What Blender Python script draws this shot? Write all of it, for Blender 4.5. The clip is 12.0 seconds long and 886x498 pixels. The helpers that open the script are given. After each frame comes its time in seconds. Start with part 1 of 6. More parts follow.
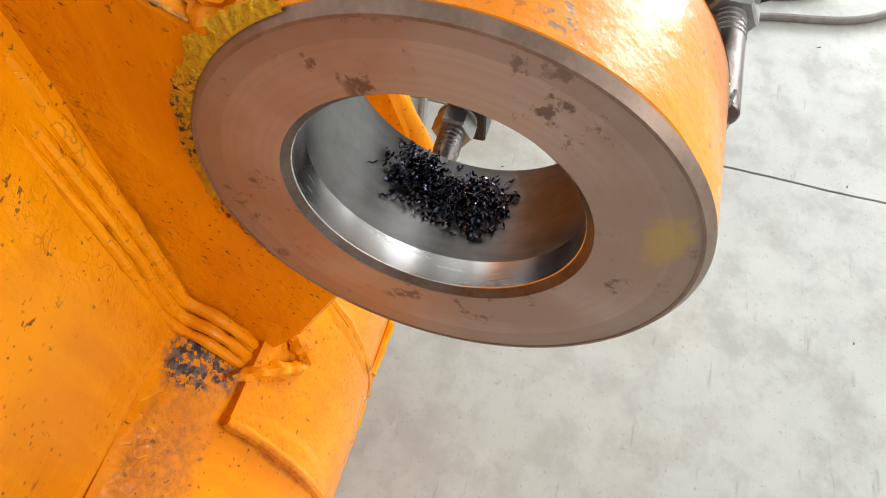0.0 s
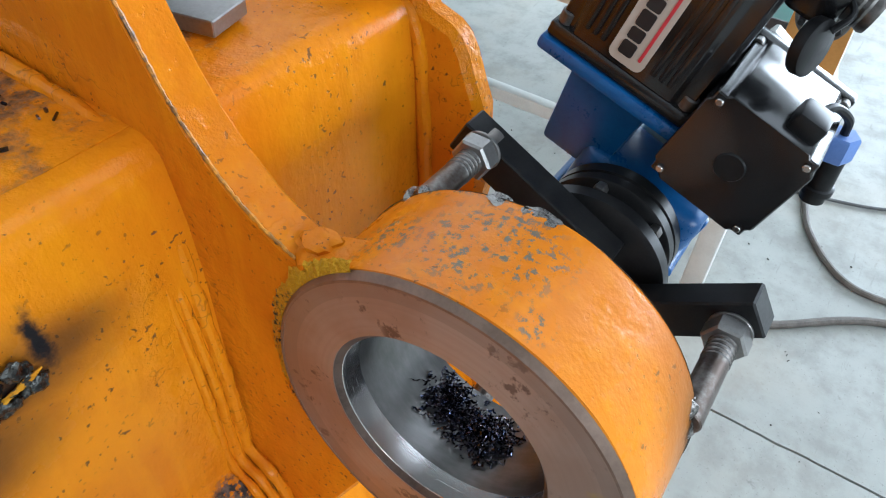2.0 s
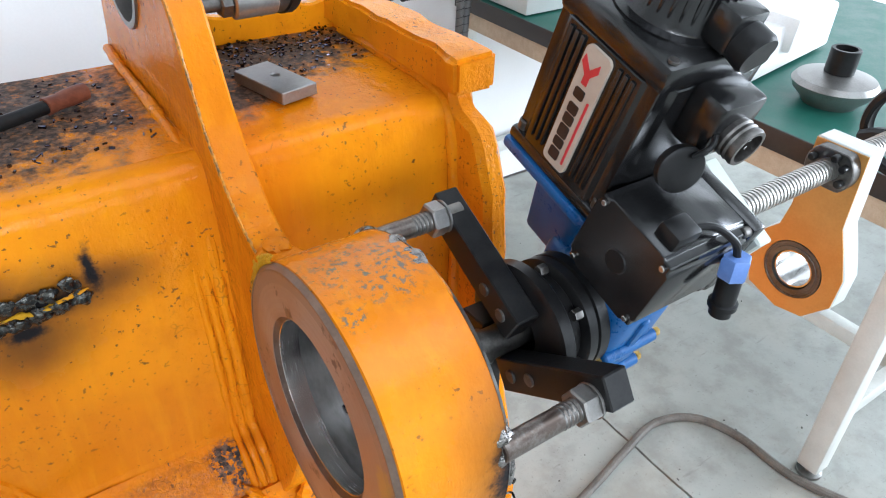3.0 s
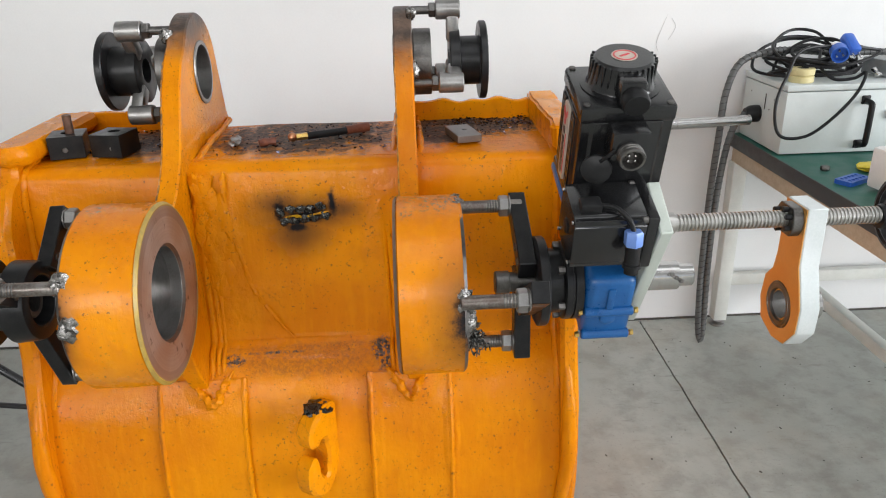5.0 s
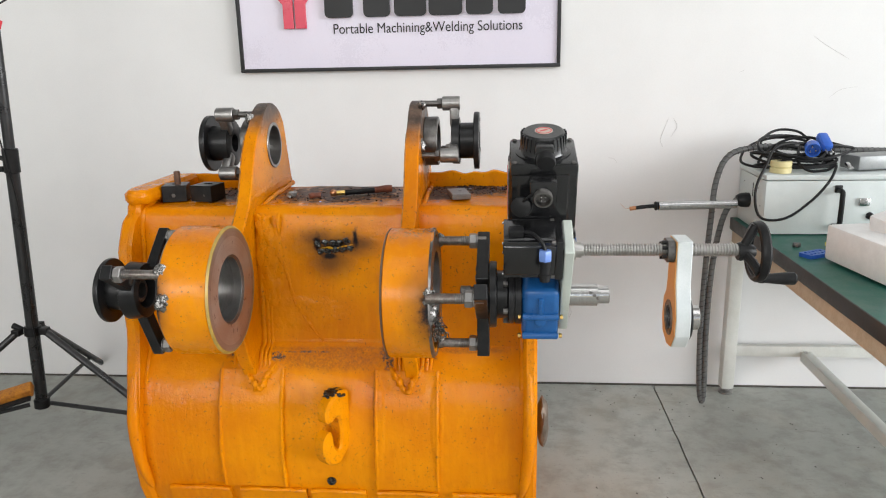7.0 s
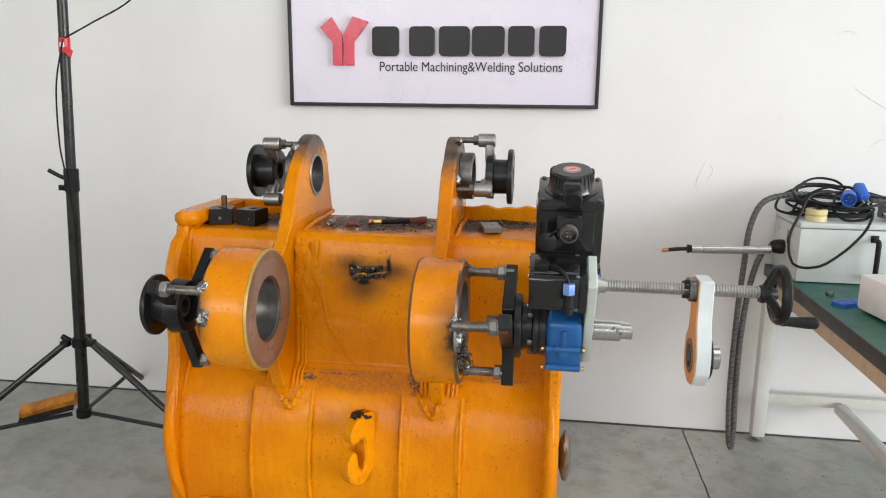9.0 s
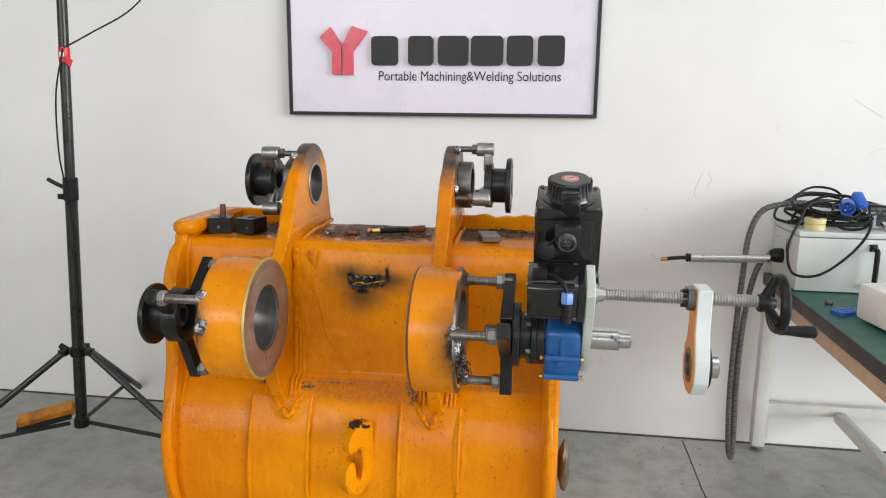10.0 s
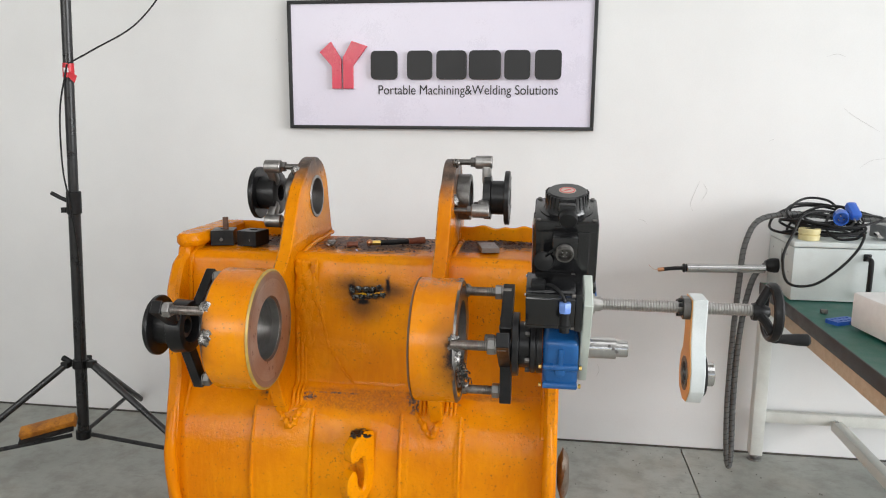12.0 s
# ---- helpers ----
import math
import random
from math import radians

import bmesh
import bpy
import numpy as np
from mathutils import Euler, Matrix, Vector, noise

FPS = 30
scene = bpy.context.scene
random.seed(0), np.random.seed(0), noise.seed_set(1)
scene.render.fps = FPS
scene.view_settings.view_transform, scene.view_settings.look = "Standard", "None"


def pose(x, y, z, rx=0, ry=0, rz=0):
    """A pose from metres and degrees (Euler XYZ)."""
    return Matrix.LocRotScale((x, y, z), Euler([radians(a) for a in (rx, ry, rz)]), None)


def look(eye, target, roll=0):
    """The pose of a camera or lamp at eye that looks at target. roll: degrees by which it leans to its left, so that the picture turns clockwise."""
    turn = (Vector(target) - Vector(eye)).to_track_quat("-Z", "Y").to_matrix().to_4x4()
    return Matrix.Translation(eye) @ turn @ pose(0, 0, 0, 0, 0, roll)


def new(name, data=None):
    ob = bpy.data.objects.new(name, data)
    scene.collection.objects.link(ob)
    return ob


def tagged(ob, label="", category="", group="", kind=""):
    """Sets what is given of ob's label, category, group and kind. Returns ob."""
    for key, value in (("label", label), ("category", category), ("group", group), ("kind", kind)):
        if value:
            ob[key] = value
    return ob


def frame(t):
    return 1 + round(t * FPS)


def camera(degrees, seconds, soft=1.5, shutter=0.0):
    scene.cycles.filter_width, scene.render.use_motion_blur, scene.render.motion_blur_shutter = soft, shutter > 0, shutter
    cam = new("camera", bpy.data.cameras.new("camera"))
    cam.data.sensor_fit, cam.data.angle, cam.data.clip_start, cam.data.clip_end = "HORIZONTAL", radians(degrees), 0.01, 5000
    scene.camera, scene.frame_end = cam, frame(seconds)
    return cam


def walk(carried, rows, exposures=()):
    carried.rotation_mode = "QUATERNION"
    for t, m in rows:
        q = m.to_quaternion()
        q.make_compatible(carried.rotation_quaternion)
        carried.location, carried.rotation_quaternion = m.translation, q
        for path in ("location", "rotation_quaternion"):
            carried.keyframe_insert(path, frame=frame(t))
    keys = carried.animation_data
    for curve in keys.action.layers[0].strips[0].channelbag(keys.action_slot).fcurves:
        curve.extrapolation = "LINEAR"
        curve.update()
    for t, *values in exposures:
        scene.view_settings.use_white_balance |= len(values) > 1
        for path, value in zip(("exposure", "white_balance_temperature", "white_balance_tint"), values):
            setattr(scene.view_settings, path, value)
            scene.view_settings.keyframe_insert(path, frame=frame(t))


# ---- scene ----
cam = camera(62.6, 12.0, soft=1.1)
DOOR_W, SIDE_W, OVERHEAD_W = 235, 900, 50
EXPOSURES = [(0.0, 0.57, 6500, 10), (0.5, 0.32, 6450, 10), (1.0, 0.24, 6200, 8), (1.5, 0.22, 5700, 6), (2.0, 0.22, 5500, 5), (2.5, 0.32, 5600, 6), (3.2, 0.44, 5750, 8), (5.0, -0.17, 6400, 10), (7.0, -0.22, 6500, 10), (12.0, -0.28, 6500, 10)]
PATH = [
    (0, (0.365, -1.478, 1.202), (1.398, -1.246, -0.495), 3.3),
    (0.5, (0.356, -1.489, 1.213), (1.46, -1.215, -0.431), 2.7),
    (1, (0.34, -1.493, 1.23), (1.519, -1.134, -0.346), 2.8),
    (1.5, (0.333, -1.498, 1.267), (1.579, -0.989, -0.212), 3.5),
    (2, (0.347, -1.555, 1.31), (1.6, -0.824, -0.067), 4.5),
    (2.5, (0.391, -1.692, 1.342), (1.531, -0.641, 0.079), 3.1),
    (3, (0.413, -1.836, 1.361), (1.367, -0.506, 0.212), 1.9),
    (3.2, (0.41, -1.892, 1.36), (1.282, -0.467, 0.26), 1.1),
    (4.8, (0.594, -2.428, 1.38), (0.725, -0.604, 0.569), -1.1),
    (5, (0.615, -2.48, 1.377), (0.683, -0.637, 0.603), -1.6),
    (5.5, (0.601, -2.655, 1.382), (0.595, -0.775, 0.701), -2.4),
    (6, (0.61, -2.815, 1.379), (0.552, -0.905, 0.79), -1.8),
    (6.5, (0.726, -2.882, 1.377), (0.608, -0.959, 0.84), -1.5),
    (7, (0.832, -2.942, 1.369), (0.662, -1.014, 0.867), -1.2),
    (9, (0.86, -3.003, 1.37), (0.581, -1.064, 0.965), 0.6),
    (9.5, (0.863, -3.0, 1.37), (0.582, -1.058, 0.98), 0.7),
    (10, (0.863, -3.002, 1.37), (0.584, -1.059, 0.989), 0.6),
    (10.5, (0.861, -3.014, 1.373), (0.585, -1.069, 0.999), 0.4),
    (11, (0.857, -3.026, 1.374), (0.583, -1.079, 1.009), 0.2),
    (11.5, (0.856, -3.032, 1.376), (0.583, -1.083, 1.02), 0.2),
    (12, (0.864, -3.032, 1.374), (0.588, -1.082, 1.025), 0.4),
]
walk(cam, [(t, look(eye, target, roll)) for t, eye, target, roll in PATH], EXPOSURES)

# ---- light ----
world = bpy.data.worlds.new("sky")
scene.world = world
world.use_nodes = True
wn = world.node_tree.nodes
sky = wn.new("ShaderNodeTexSky")
sky.sky_type = "NISHITA"
sky.sun_disc = False
sky.sun_elevation, sky.sun_rotation = radians(38), radians(150)
wn["Background"].inputs[1].default_value = 0.12
world.node_tree.links.new(sky.outputs[0], wn["Background"].inputs[0])


def window_light(name, eye, target, w, h, watts, tint):
    d = bpy.data.lights.new(name, "AREA")
    d.shape, d.size, d.size_y, d.energy, d.color = "RECTANGLE", w, h, watts, tint
    ob = new(name, d)
    ob.matrix_world = look(eye, target)
    return ob


window_light("door_daylight", (-1.8, -7.9, 2.9), (-1.0, 0, 1.0), 5.2, 1.6, DOOR_W, (1.0, 0.985, 0.96))
window_light("side_daylight", (8.9, -4.7, 2.25), (0.6, -2.2, 0.3), 5.8, 3.7, SIDE_W, (0.97, 0.985, 1.0))
# added fill lamp below the closed ceiling, for light and sheen from above
window_light("overhead_fill", (1.6, -3.2, 4.4), (1.6, -3.2, 0), 3.4, 2.4, OVERHEAD_W, (0.96, 0.98, 1.0))

# ---- materials ----


def mat_base(name):
    m = bpy.data.materials.new(name)
    m.use_nodes = True
    return m, m.node_tree.nodes, m.node_tree.links, m.node_tree.nodes["Principled BSDF"]


def noise_node(n, l, scale, detail=4.0, rough=0.55, vec=None):
    t = n.new("ShaderNodeTexNoise")
    t.inputs["Scale"].default_value, t.inputs["Detail"].default_value, t.inputs["Roughness"].default_value = scale, detail, rough
    if vec is not None:
        l.new(vec, t.inputs["Vector"])
    return t.outputs[0]


def ramp(n, l, src, a, b, lo=0.0, hi=1.0):
    r = n.new("ShaderNodeMapRange")
    r.interpolation_type = "SMOOTHSTEP"
    r.inputs["From Min"].default_value, r.inputs["From Max"].default_value = a, b
    r.inputs["To Min"].default_value, r.inputs["To Max"].default_value = lo, hi
    l.new(src, r.inputs["Value"])
    return r.outputs[0]


def mix(n, l, fac, a, b):
    m = n.new("ShaderNodeMix")
    m.data_type = "RGBA"
    for sock, v in ((m.inputs[0], fac), (m.inputs[6], a), (m.inputs[7], b)):
        if isinstance(v, (int, float)):
            sock.default_value = v
        elif isinstance(v, tuple):
            sock.default_value = (*v, 1)
        else:
            l.new(v, sock)
    return m.outputs[2]


def math_node(n, l, op, a, b):
    m = n.new("ShaderNodeMath")
    m.operation = op
    for sock, v in zip(m.inputs, (a, b)):
        if isinstance(v, (int, float)):
            sock.default_value = v
        else:
            l.new(v, sock)
    return m.outputs[0]


def bump(n, l, bsdf, height, strength, dist):
    b = n.new("ShaderNodeBump")
    b.inputs["Strength"].default_value, b.inputs["Distance"].default_value = strength, dist
    l.new(height, b.inputs["Height"])
    l.new(b.outputs[0], bsdf.inputs["Normal"])


def surface(name, a, b, rough=(0.4, 0.6), metal=0.0, scale=20.0, fine=250.0, relief=0.15, dist=0.002, spec=0.5):
    """A plain surface with variation at two scales between colours a and b."""
    m, n, l, p = mat_base(name)
    pos = n.new("ShaderNodeNewGeometry").outputs["Position"]
    big = noise_node(n, l, scale, 5, 0.6, pos)
    small = noise_node(n, l, fine, 3, 0.6, pos)
    f = math_node(n, l, "ADD", math_node(n, l, "MULTIPLY", big, 0.7), math_node(n, l, "MULTIPLY", small, 0.3))
    l.new(mix(n, l, ramp(n, l, f, 0.35, 0.65), a, b), p.inputs["Base Color"])
    l.new(ramp(n, l, f, 0.35, 0.65, *rough), p.inputs["Roughness"])
    p.inputs["Metallic"].default_value = metal
    p.inputs["Specular IOR Level"].default_value = spec
    bump(n, l, p, f, relief, dist)
    return m


def spot_mask(n, l, pos, spots, ragged=0.5, scale=28.0, inner=0.45, outer=1.1):
    """1 within ragged ellipsoids given as (centre, radii)."""
    nz = noise_node(n, l, scale, 5, 0.7, pos)
    total = None
    for c, r in spots:
        s = n.new("ShaderNodeVectorMath")
        s.operation = "SUBTRACT"
        l.new(pos, s.inputs[0])
        s.inputs[1].default_value = c
        d = n.new("ShaderNodeVectorMath")
        d.operation = "DIVIDE"
        l.new(s.outputs[0], d.inputs[0])
        d.inputs[1].default_value = r
        ln = n.new("ShaderNodeVectorMath")
        ln.operation = "LENGTH"
        l.new(d.outputs[0], ln.inputs[0])
        dist = math_node(n, l, "ADD", ln.outputs["Value"], math_node(n, l, "MULTIPLY", math_node(n, l, "SUBTRACT", nz, 0.5), ragged * 2))
        v = ramp(n, l, dist, inner, outer, 1.0, 0.0)
        total = v if total is None else math_node(n, l, "MAXIMUM", total, v)
    return total


def yellow_weld():
    """Weld metal under torn yellow paint, streaked with bare dark steel."""
    m, n, l, p = mat_base("yellow_painted_weld")
    pos = n.new("ShaderNodeNewGeometry").outputs["Position"]
    mp = n.new("ShaderNodeMapping")
    mp.inputs["Scale"].default_value = (150, 210, 260)
    mp.inputs["Rotation"].default_value = (0.6, 0, 0)
    l.new(pos, mp.inputs["Vector"])
    streak = noise_node(n, l, 1.0, 4, 0.7, mp.outputs[0])
    patch = noise_node(n, l, 22.0, 3, 0.5, pos)
    k = math_node(n, l, "MULTIPLY", ramp(n, l, streak, 0.52, 0.57), ramp(n, l, patch, 0.36, 0.50))
    col = mix(n, l, ramp(n, l, patch, 0.35, 0.65), (0.62, 0.33, 0.008), (0.70, 0.27, 0.004))
    l.new(mix(n, l, k, col, (0.03, 0.032, 0.028)), p.inputs["Base Color"])
    p.inputs["Roughness"].default_value = 0.5
    p.inputs["Specular IOR Level"].default_value = 0.25
    bump(n, l, p, streak, 0.9, 0.004)
    return m


def orange_paint(name, soot=(), rust=(), speck=0.61, lumpy=0.32, grime=(), bare=(), halo=(), scorch=(), crust=(), gloss=0.17, dull=0.0, fleck=False):
    """Thick glossy brushed-on orange paint with drips, pinholes and chips; soot and rust where they lie."""
    m, n, l, p = mat_base(name)
    pos = n.new("ShaderNodeNewGeometry").outputs["Position"]
    broad = noise_node(n, l, 4.0, 4, 0.5, pos)
    mid = noise_node(n, l, 26.0, 5, 0.6, pos)
    fine = noise_node(n, l, 140.0, 3, 0.6, pos)
    chips = noise_node(n, l, 130.0, 3, 0.6, pos)
    pits = noise_node(n, l, 190.0, 2, 0.5, pos)
    brush = n.new("ShaderNodeMapping")
    brush.inputs["Scale"].default_value = (70, 55, 9)
    l.new(pos, brush.inputs["Vector"])
    strokes = noise_node(n, l, 1.0, 3, 0.6, brush.outputs[0])
    col = mix(n, l, ramp(n, l, broad, 0.33, 0.67), (0.63, 0.180, 0.001), (0.76, 0.262, 0.001))
    col = mix(n, l, ramp(n, l, mid, 0.48, 0.75, 0, 0.45), col, (0.58, 0.165, 0.001))
    col = mix(n, l, ramp(n, l, strokes, 0.45, 0.75, 0, 0.25), col, (0.84, 0.338, 0.002))
    dirt = ramp(n, l, chips, speck + 0.06, speck + 0.10, 0, 0.85)
    gate = ramp(n, l, broad, 0.42, 0.6)
    col = mix(n, l, math_node(n, l, "MULTIPLY", dirt, gate), col, (0.055, 0.032, 0.016))
    pit = math_node(n, l, "MULTIPLY", ramp(n, l, pits, 0.655, 0.69, 0, 0.85), ramp(n, l, noise_node(n, l, 9.0, 3, 0.6, pos), 0.42, 0.6))
    col = mix(n, l, pit, col, (0.09, 0.045, 0.02))
    rough = ramp(n, l, mid, 0.3, 0.7, 0.10 + dull, 0.26 + dull)
    if bare:
        k = math_node(n, l, "MULTIPLY", spot_mask(n, l, pos, bare, 0.45, 30), ramp(n, l, noise_node(n, l, 150, 5, 0.75, pos), 0.535, 0.57))
        col = mix(n, l, k, col, (0.15, 0.135, 0.10))
    if rust:
        k = math_node(n, l, "MULTIPLY", spot_mask(n, l, pos, rust, 0.5), ramp(n, l, noise_node(n, l, 170, 4, 0.75, pos), 0.38, 0.62, 0.25, 0.75))
        col = mix(n, l, k, col, (0.27, 0.085, 0.018))
    if grime:
        k = math_node(n, l, "MULTIPLY", spot_mask(n, l, pos, grime, 0.8, 38, 0.5, 1.0), ramp(n, l, noise_node(n, l, 150, 4, 0.7, pos), 0.44, 0.51) if fleck else ramp(n, l, noise_node(n, l, 60, 5, 0.75, pos), 0.28, 0.46))
        col = mix(n, l, k, col, mix(n, l, ramp(n, l, fine, 0.4, 0.62), (0.035, 0.026, 0.022), (0.13, 0.085, 0.06)))
        rough = math_node(n, l, "ADD", rough, math_node(n, l, "MULTIPLY", k, 0.35))
    if scorch:
        k = spot_mask(n, l, pos, scorch, 0.3, 18, 0.45, 1.25)
        col = mix(n, l, k, col, mix(n, l, ramp(n, l, mid, 0.35, 0.65), (0.06, 0.045, 0.038), (0.15, 0.10, 0.075)))
        rough = math_node(n, l, "ADD", rough, math_node(n, l, "MULTIPLY", k, 0.2))
    if halo:
        k = math_node(n, l, "MULTIPLY", spot_mask(n, l, pos, halo, 0.22, 14, 0.1, 1.25), 0.8)
        col = mix(n, l, k, col, (0.045, 0.022, 0.010))
        rough = math_node(n, l, "ADD", rough, math_node(n, l, "MULTIPLY", k, 0.3))
    if soot:
        k = spot_mask(n, l, pos, soot, 0.95, 60, 0.35, 1.15)
        col = mix(n, l, k, col, (0.012, 0.011, 0.012))
        rough = math_node(n, l, "ADD", rough, math_node(n, l, "MULTIPLY", k, 0.4))
    wrinkle = None
    if crust:
        area = spot_mask(n, l, pos, crust, 0.35, 30, 0.6, 1.1)
        warp = noise_node(n, l, 24.0, 3, 0.6, pos)
        line = ramp(n, l, math_node(n, l, "ABSOLUTE", math_node(n, l, "SUBTRACT", warp, 0.5), 0.0), 0.0, 0.016, 1.0, 0.0)
        gap = ramp(n, l, noise_node(n, l, 21.0, 3, 0.6, pos), 0.52, 0.60)
        k = math_node(n, l, "MULTIPLY", area, math_node(n, l, "MULTIPLY", line, gap))
        col = mix(n, l, math_node(n, l, "MULTIPLY", k, 0.35), col, (0.07, 0.035, 0.014))
        wrinkle = math_node(n, l, "MULTIPLY", area, math_node(n, l, "SUBTRACT", math_node(n, l, "MULTIPLY", warp, 3.0), math_node(n, l, "MULTIPLY", line, 0.2)))
    l.new(col, p.inputs["Base Color"])
    l.new(rough, p.inputs["Roughness"])
    p.inputs["IOR"].default_value = 1.45
    p.inputs["Specular IOR Level"].default_value = gloss
    h = math_node(n, l, "ADD", math_node(n, l, "MULTIPLY", mid, 1.0), math_node(n, l, "MULTIPLY", fine, 0.35))
    h = math_node(n, l, "SUBTRACT", h, math_node(n, l, "MULTIPLY", math_node(n, l, "ADD", dirt, pit), 0.4))
    h = math_node(n, l, "ADD", h, math_node(n, l, "ADD", math_node(n, l, "MULTIPLY", noise_node(n, l, 9.0, 3, 0.5, pos), 1.6), math_node(n, l, "MULTIPLY", strokes, 0.5)))
    if wrinkle is not None:
        h = math_node(n, l, "ADD", h, wrinkle)
    bump(n, l, p, h, lumpy, 0.006)
    return m


def turned_face(name, axis_y, axis_z, a, b, metal):
    """A faced steel ring: concentric tool marks, brown oil film, dark thumb-sized stains, a lick of yellow paint."""
    m, n, l, p = mat_base(name)
    pos = n.new("ShaderNodeNewGeometry").outputs["Position"]
    c = n.new("ShaderNodeVectorMath")
    c.operation = "SUBTRACT"
    l.new(pos, c.inputs[0])
    c.inputs[1].default_value = (0, axis_y, axis_z)
    flat = n.new("ShaderNodeVectorMath")
    flat.operation = "MULTIPLY"
    l.new(c.outputs[0], flat.inputs[0])
    flat.inputs[1].default_value = (0, 1, 1)
    ln = n.new("ShaderNodeVectorMath")
    ln.operation = "LENGTH"
    l.new(flat.outputs[0], ln.inputs[0])
    r = ln.outputs["Value"]
    t = n.new("ShaderNodeTexNoise")
    t.noise_dimensions = "1D"
    t.inputs["Scale"].default_value, t.inputs["Detail"].default_value = 260, 4
    l.new(r, t.inputs["W"])
    lines = t.outputs[0]
    film = noise_node(n, l, 11, 4, 0.6, pos)
    col = mix(n, l, ramp(n, l, film, 0.35, 0.65), a, b)
    col = mix(n, l, ramp(n, l, lines, 0.4, 0.62, 0, 0.14), col, (0.25, 0.17, 0.135))
    stain = math_node(n, l, "MULTIPLY", ramp(n, l, noise_node(n, l, 48, 5, 0.7, pos), 0.57, 0.66), ramp(n, l, noise_node(n, l, 15, 2, 0.5, pos), 0.46, 0.58))
    col = mix(n, l, math_node(n, l, "MULTIPLY", stain, 0.75), col, (0.07, 0.04, 0.032))
    band = math_node(n, l, "MULTIPLY", ramp(n, l, r, 0.1215, 0.1225), 0.4)
    col = mix(n, l, band, col, (0.22, 0.17, 0.145))
    paint = math_node(n, l, "MULTIPLY", spot_mask(n, l, pos, [((0.579, axis_y - 0.115, axis_z + 0.03), (0.05, 0.013, 0.024))], 0.9, 95), 0.6)
    col = mix(n, l, paint, col, (0.42, 0.30, 0.05))
    l.new(col, p.inputs["Base Color"])
    p.inputs["Metallic"].default_value = metal
    l.new(ramp(n, l, film, 0.3, 0.7, 0.36, 0.5), p.inputs["Roughness"])
    bump(n, l, p, lines, 0.05, 0.0006)
    return m


def brushed(name, a, b, rough, axis_scale, metal=1.0, relief=0.05, spots=(), spot_col=(0.05, 0.03, 0.02)):
    """Machined metal with fine turning marks; axis_scale stretches the grain."""
    m, n, l, p = mat_base(name)
    pos = n.new("ShaderNodeNewGeometry").outputs["Position"]
    mp = n.new("ShaderNodeMapping")
    mp.inputs["Scale"].default_value = axis_scale
    l.new(pos, mp.inputs["Vector"])
    g = noise_node(n, l, 1.0, 3, 0.7, mp.outputs[0])
    big = noise_node(n, l, 18, 5, 0.65, pos)
    f = math_node(n, l, "ADD", math_node(n, l, "MULTIPLY", g, 0.5), math_node(n, l, "MULTIPLY", big, 0.5))
    col = mix(n, l, ramp(n, l, f, 0.36, 0.64), a, b)
    if spots:
        k = math_node(n, l, "MULTIPLY", spot_mask(n, l, pos, spots, 0.6, 60), 0.85)
        col = mix(n, l, k, col, spot_col)
    l.new(col, p.inputs["Base Color"])
    l.new(ramp(n, l, f, 0.3, 0.7, *rough), p.inputs["Roughness"])
    p.inputs["Metallic"].default_value = metal
    bump(n, l, p, g, relief, 0.001)
    return m


STEEL = brushed("bright_steel", (0.52, 0.51, 0.50), (0.58, 0.57, 0.56), (0.2, 0.27), (300, 8, 8), 1.0, 0.01)
SCREW_STEEL = surface("ground_screw_steel", (0.43, 0.42, 0.40), (0.53, 0.51, 0.49), (0.33, 0.43), 1.0, 30, 300, 0.05)
DARK_STEEL = surface("dark_steel", (0.10, 0.095, 0.09), (0.20, 0.19, 0.18), (0.35, 0.5), 0.9, 30, 300, 0.1)
GREY_STEEL = surface("grey_steel", (0.26, 0.25, 0.24), (0.36, 0.35, 0.34), (0.32, 0.45), 0.9, 24, 300, 0.08)
BLACKENED = surface("blackened_steel", (0.009, 0.009, 0.010), (0.019, 0.0185, 0.0185), (0.28, 0.42), 0.15, 40, 400, 0.06, 0.001, 0.35)
BLACK_PAINT = surface("satin_black_motor_paint", (0.0085, 0.0085, 0.0092), (0.0115, 0.0115, 0.0122), (0.16, 0.24), 0.0, 30, 500, 0.02, 0.0004, 0.65)
BLACK_RUBBER = surface("black_rubber", (0.009, 0.009, 0.0095), (0.015, 0.015, 0.0155), (0.35, 0.45), 0.0, 40, 300, 0.05, 0.001, 0.22)
BLUE_PAINT = surface("blue_gearbox_paint", (0.008, 0.075, 0.24), (0.014, 0.105, 0.31), (0.26, 0.4), 0.0, 25, 300, 0.12, 0.0015)
GREY_PAINT = surface("pale_grey_green_paint", (0.46, 0.50, 0.45), (0.52, 0.56, 0.51), (0.35, 0.5), 0.0, 14, 300, 0.04, 0.001)
WHITE_ALU = surface("clear_anodised_aluminium", (0.62, 0.66, 0.66), (0.72, 0.75, 0.75), (0.38, 0.5), 0.35, 12, 300, 0.03, 0.001)
BRASS = surface("brass", (0.55, 0.36, 0.10), (0.66, 0.45, 0.15), (0.25, 0.4), 1.0, 40, 300, 0.05, 0.001)
WELD = surface("weld_spatter_metal", (0.10, 0.095, 0.09), (0.38, 0.365, 0.35), (0.18, 0.4), 1.0, 120, 500, 0.6, 0.003)
TORCH_RED = surface("torch_sleeve", (0.13, 0.035, 0.018), (0.22, 0.07, 0.035), (0.4, 0.6), 0.0, 60, 300, 0.1)
COPPER = surface("copper", (0.50, 0.22, 0.10), (0.62, 0.32, 0.18), (0.3, 0.45), 1.0, 60, 300, 0.1)
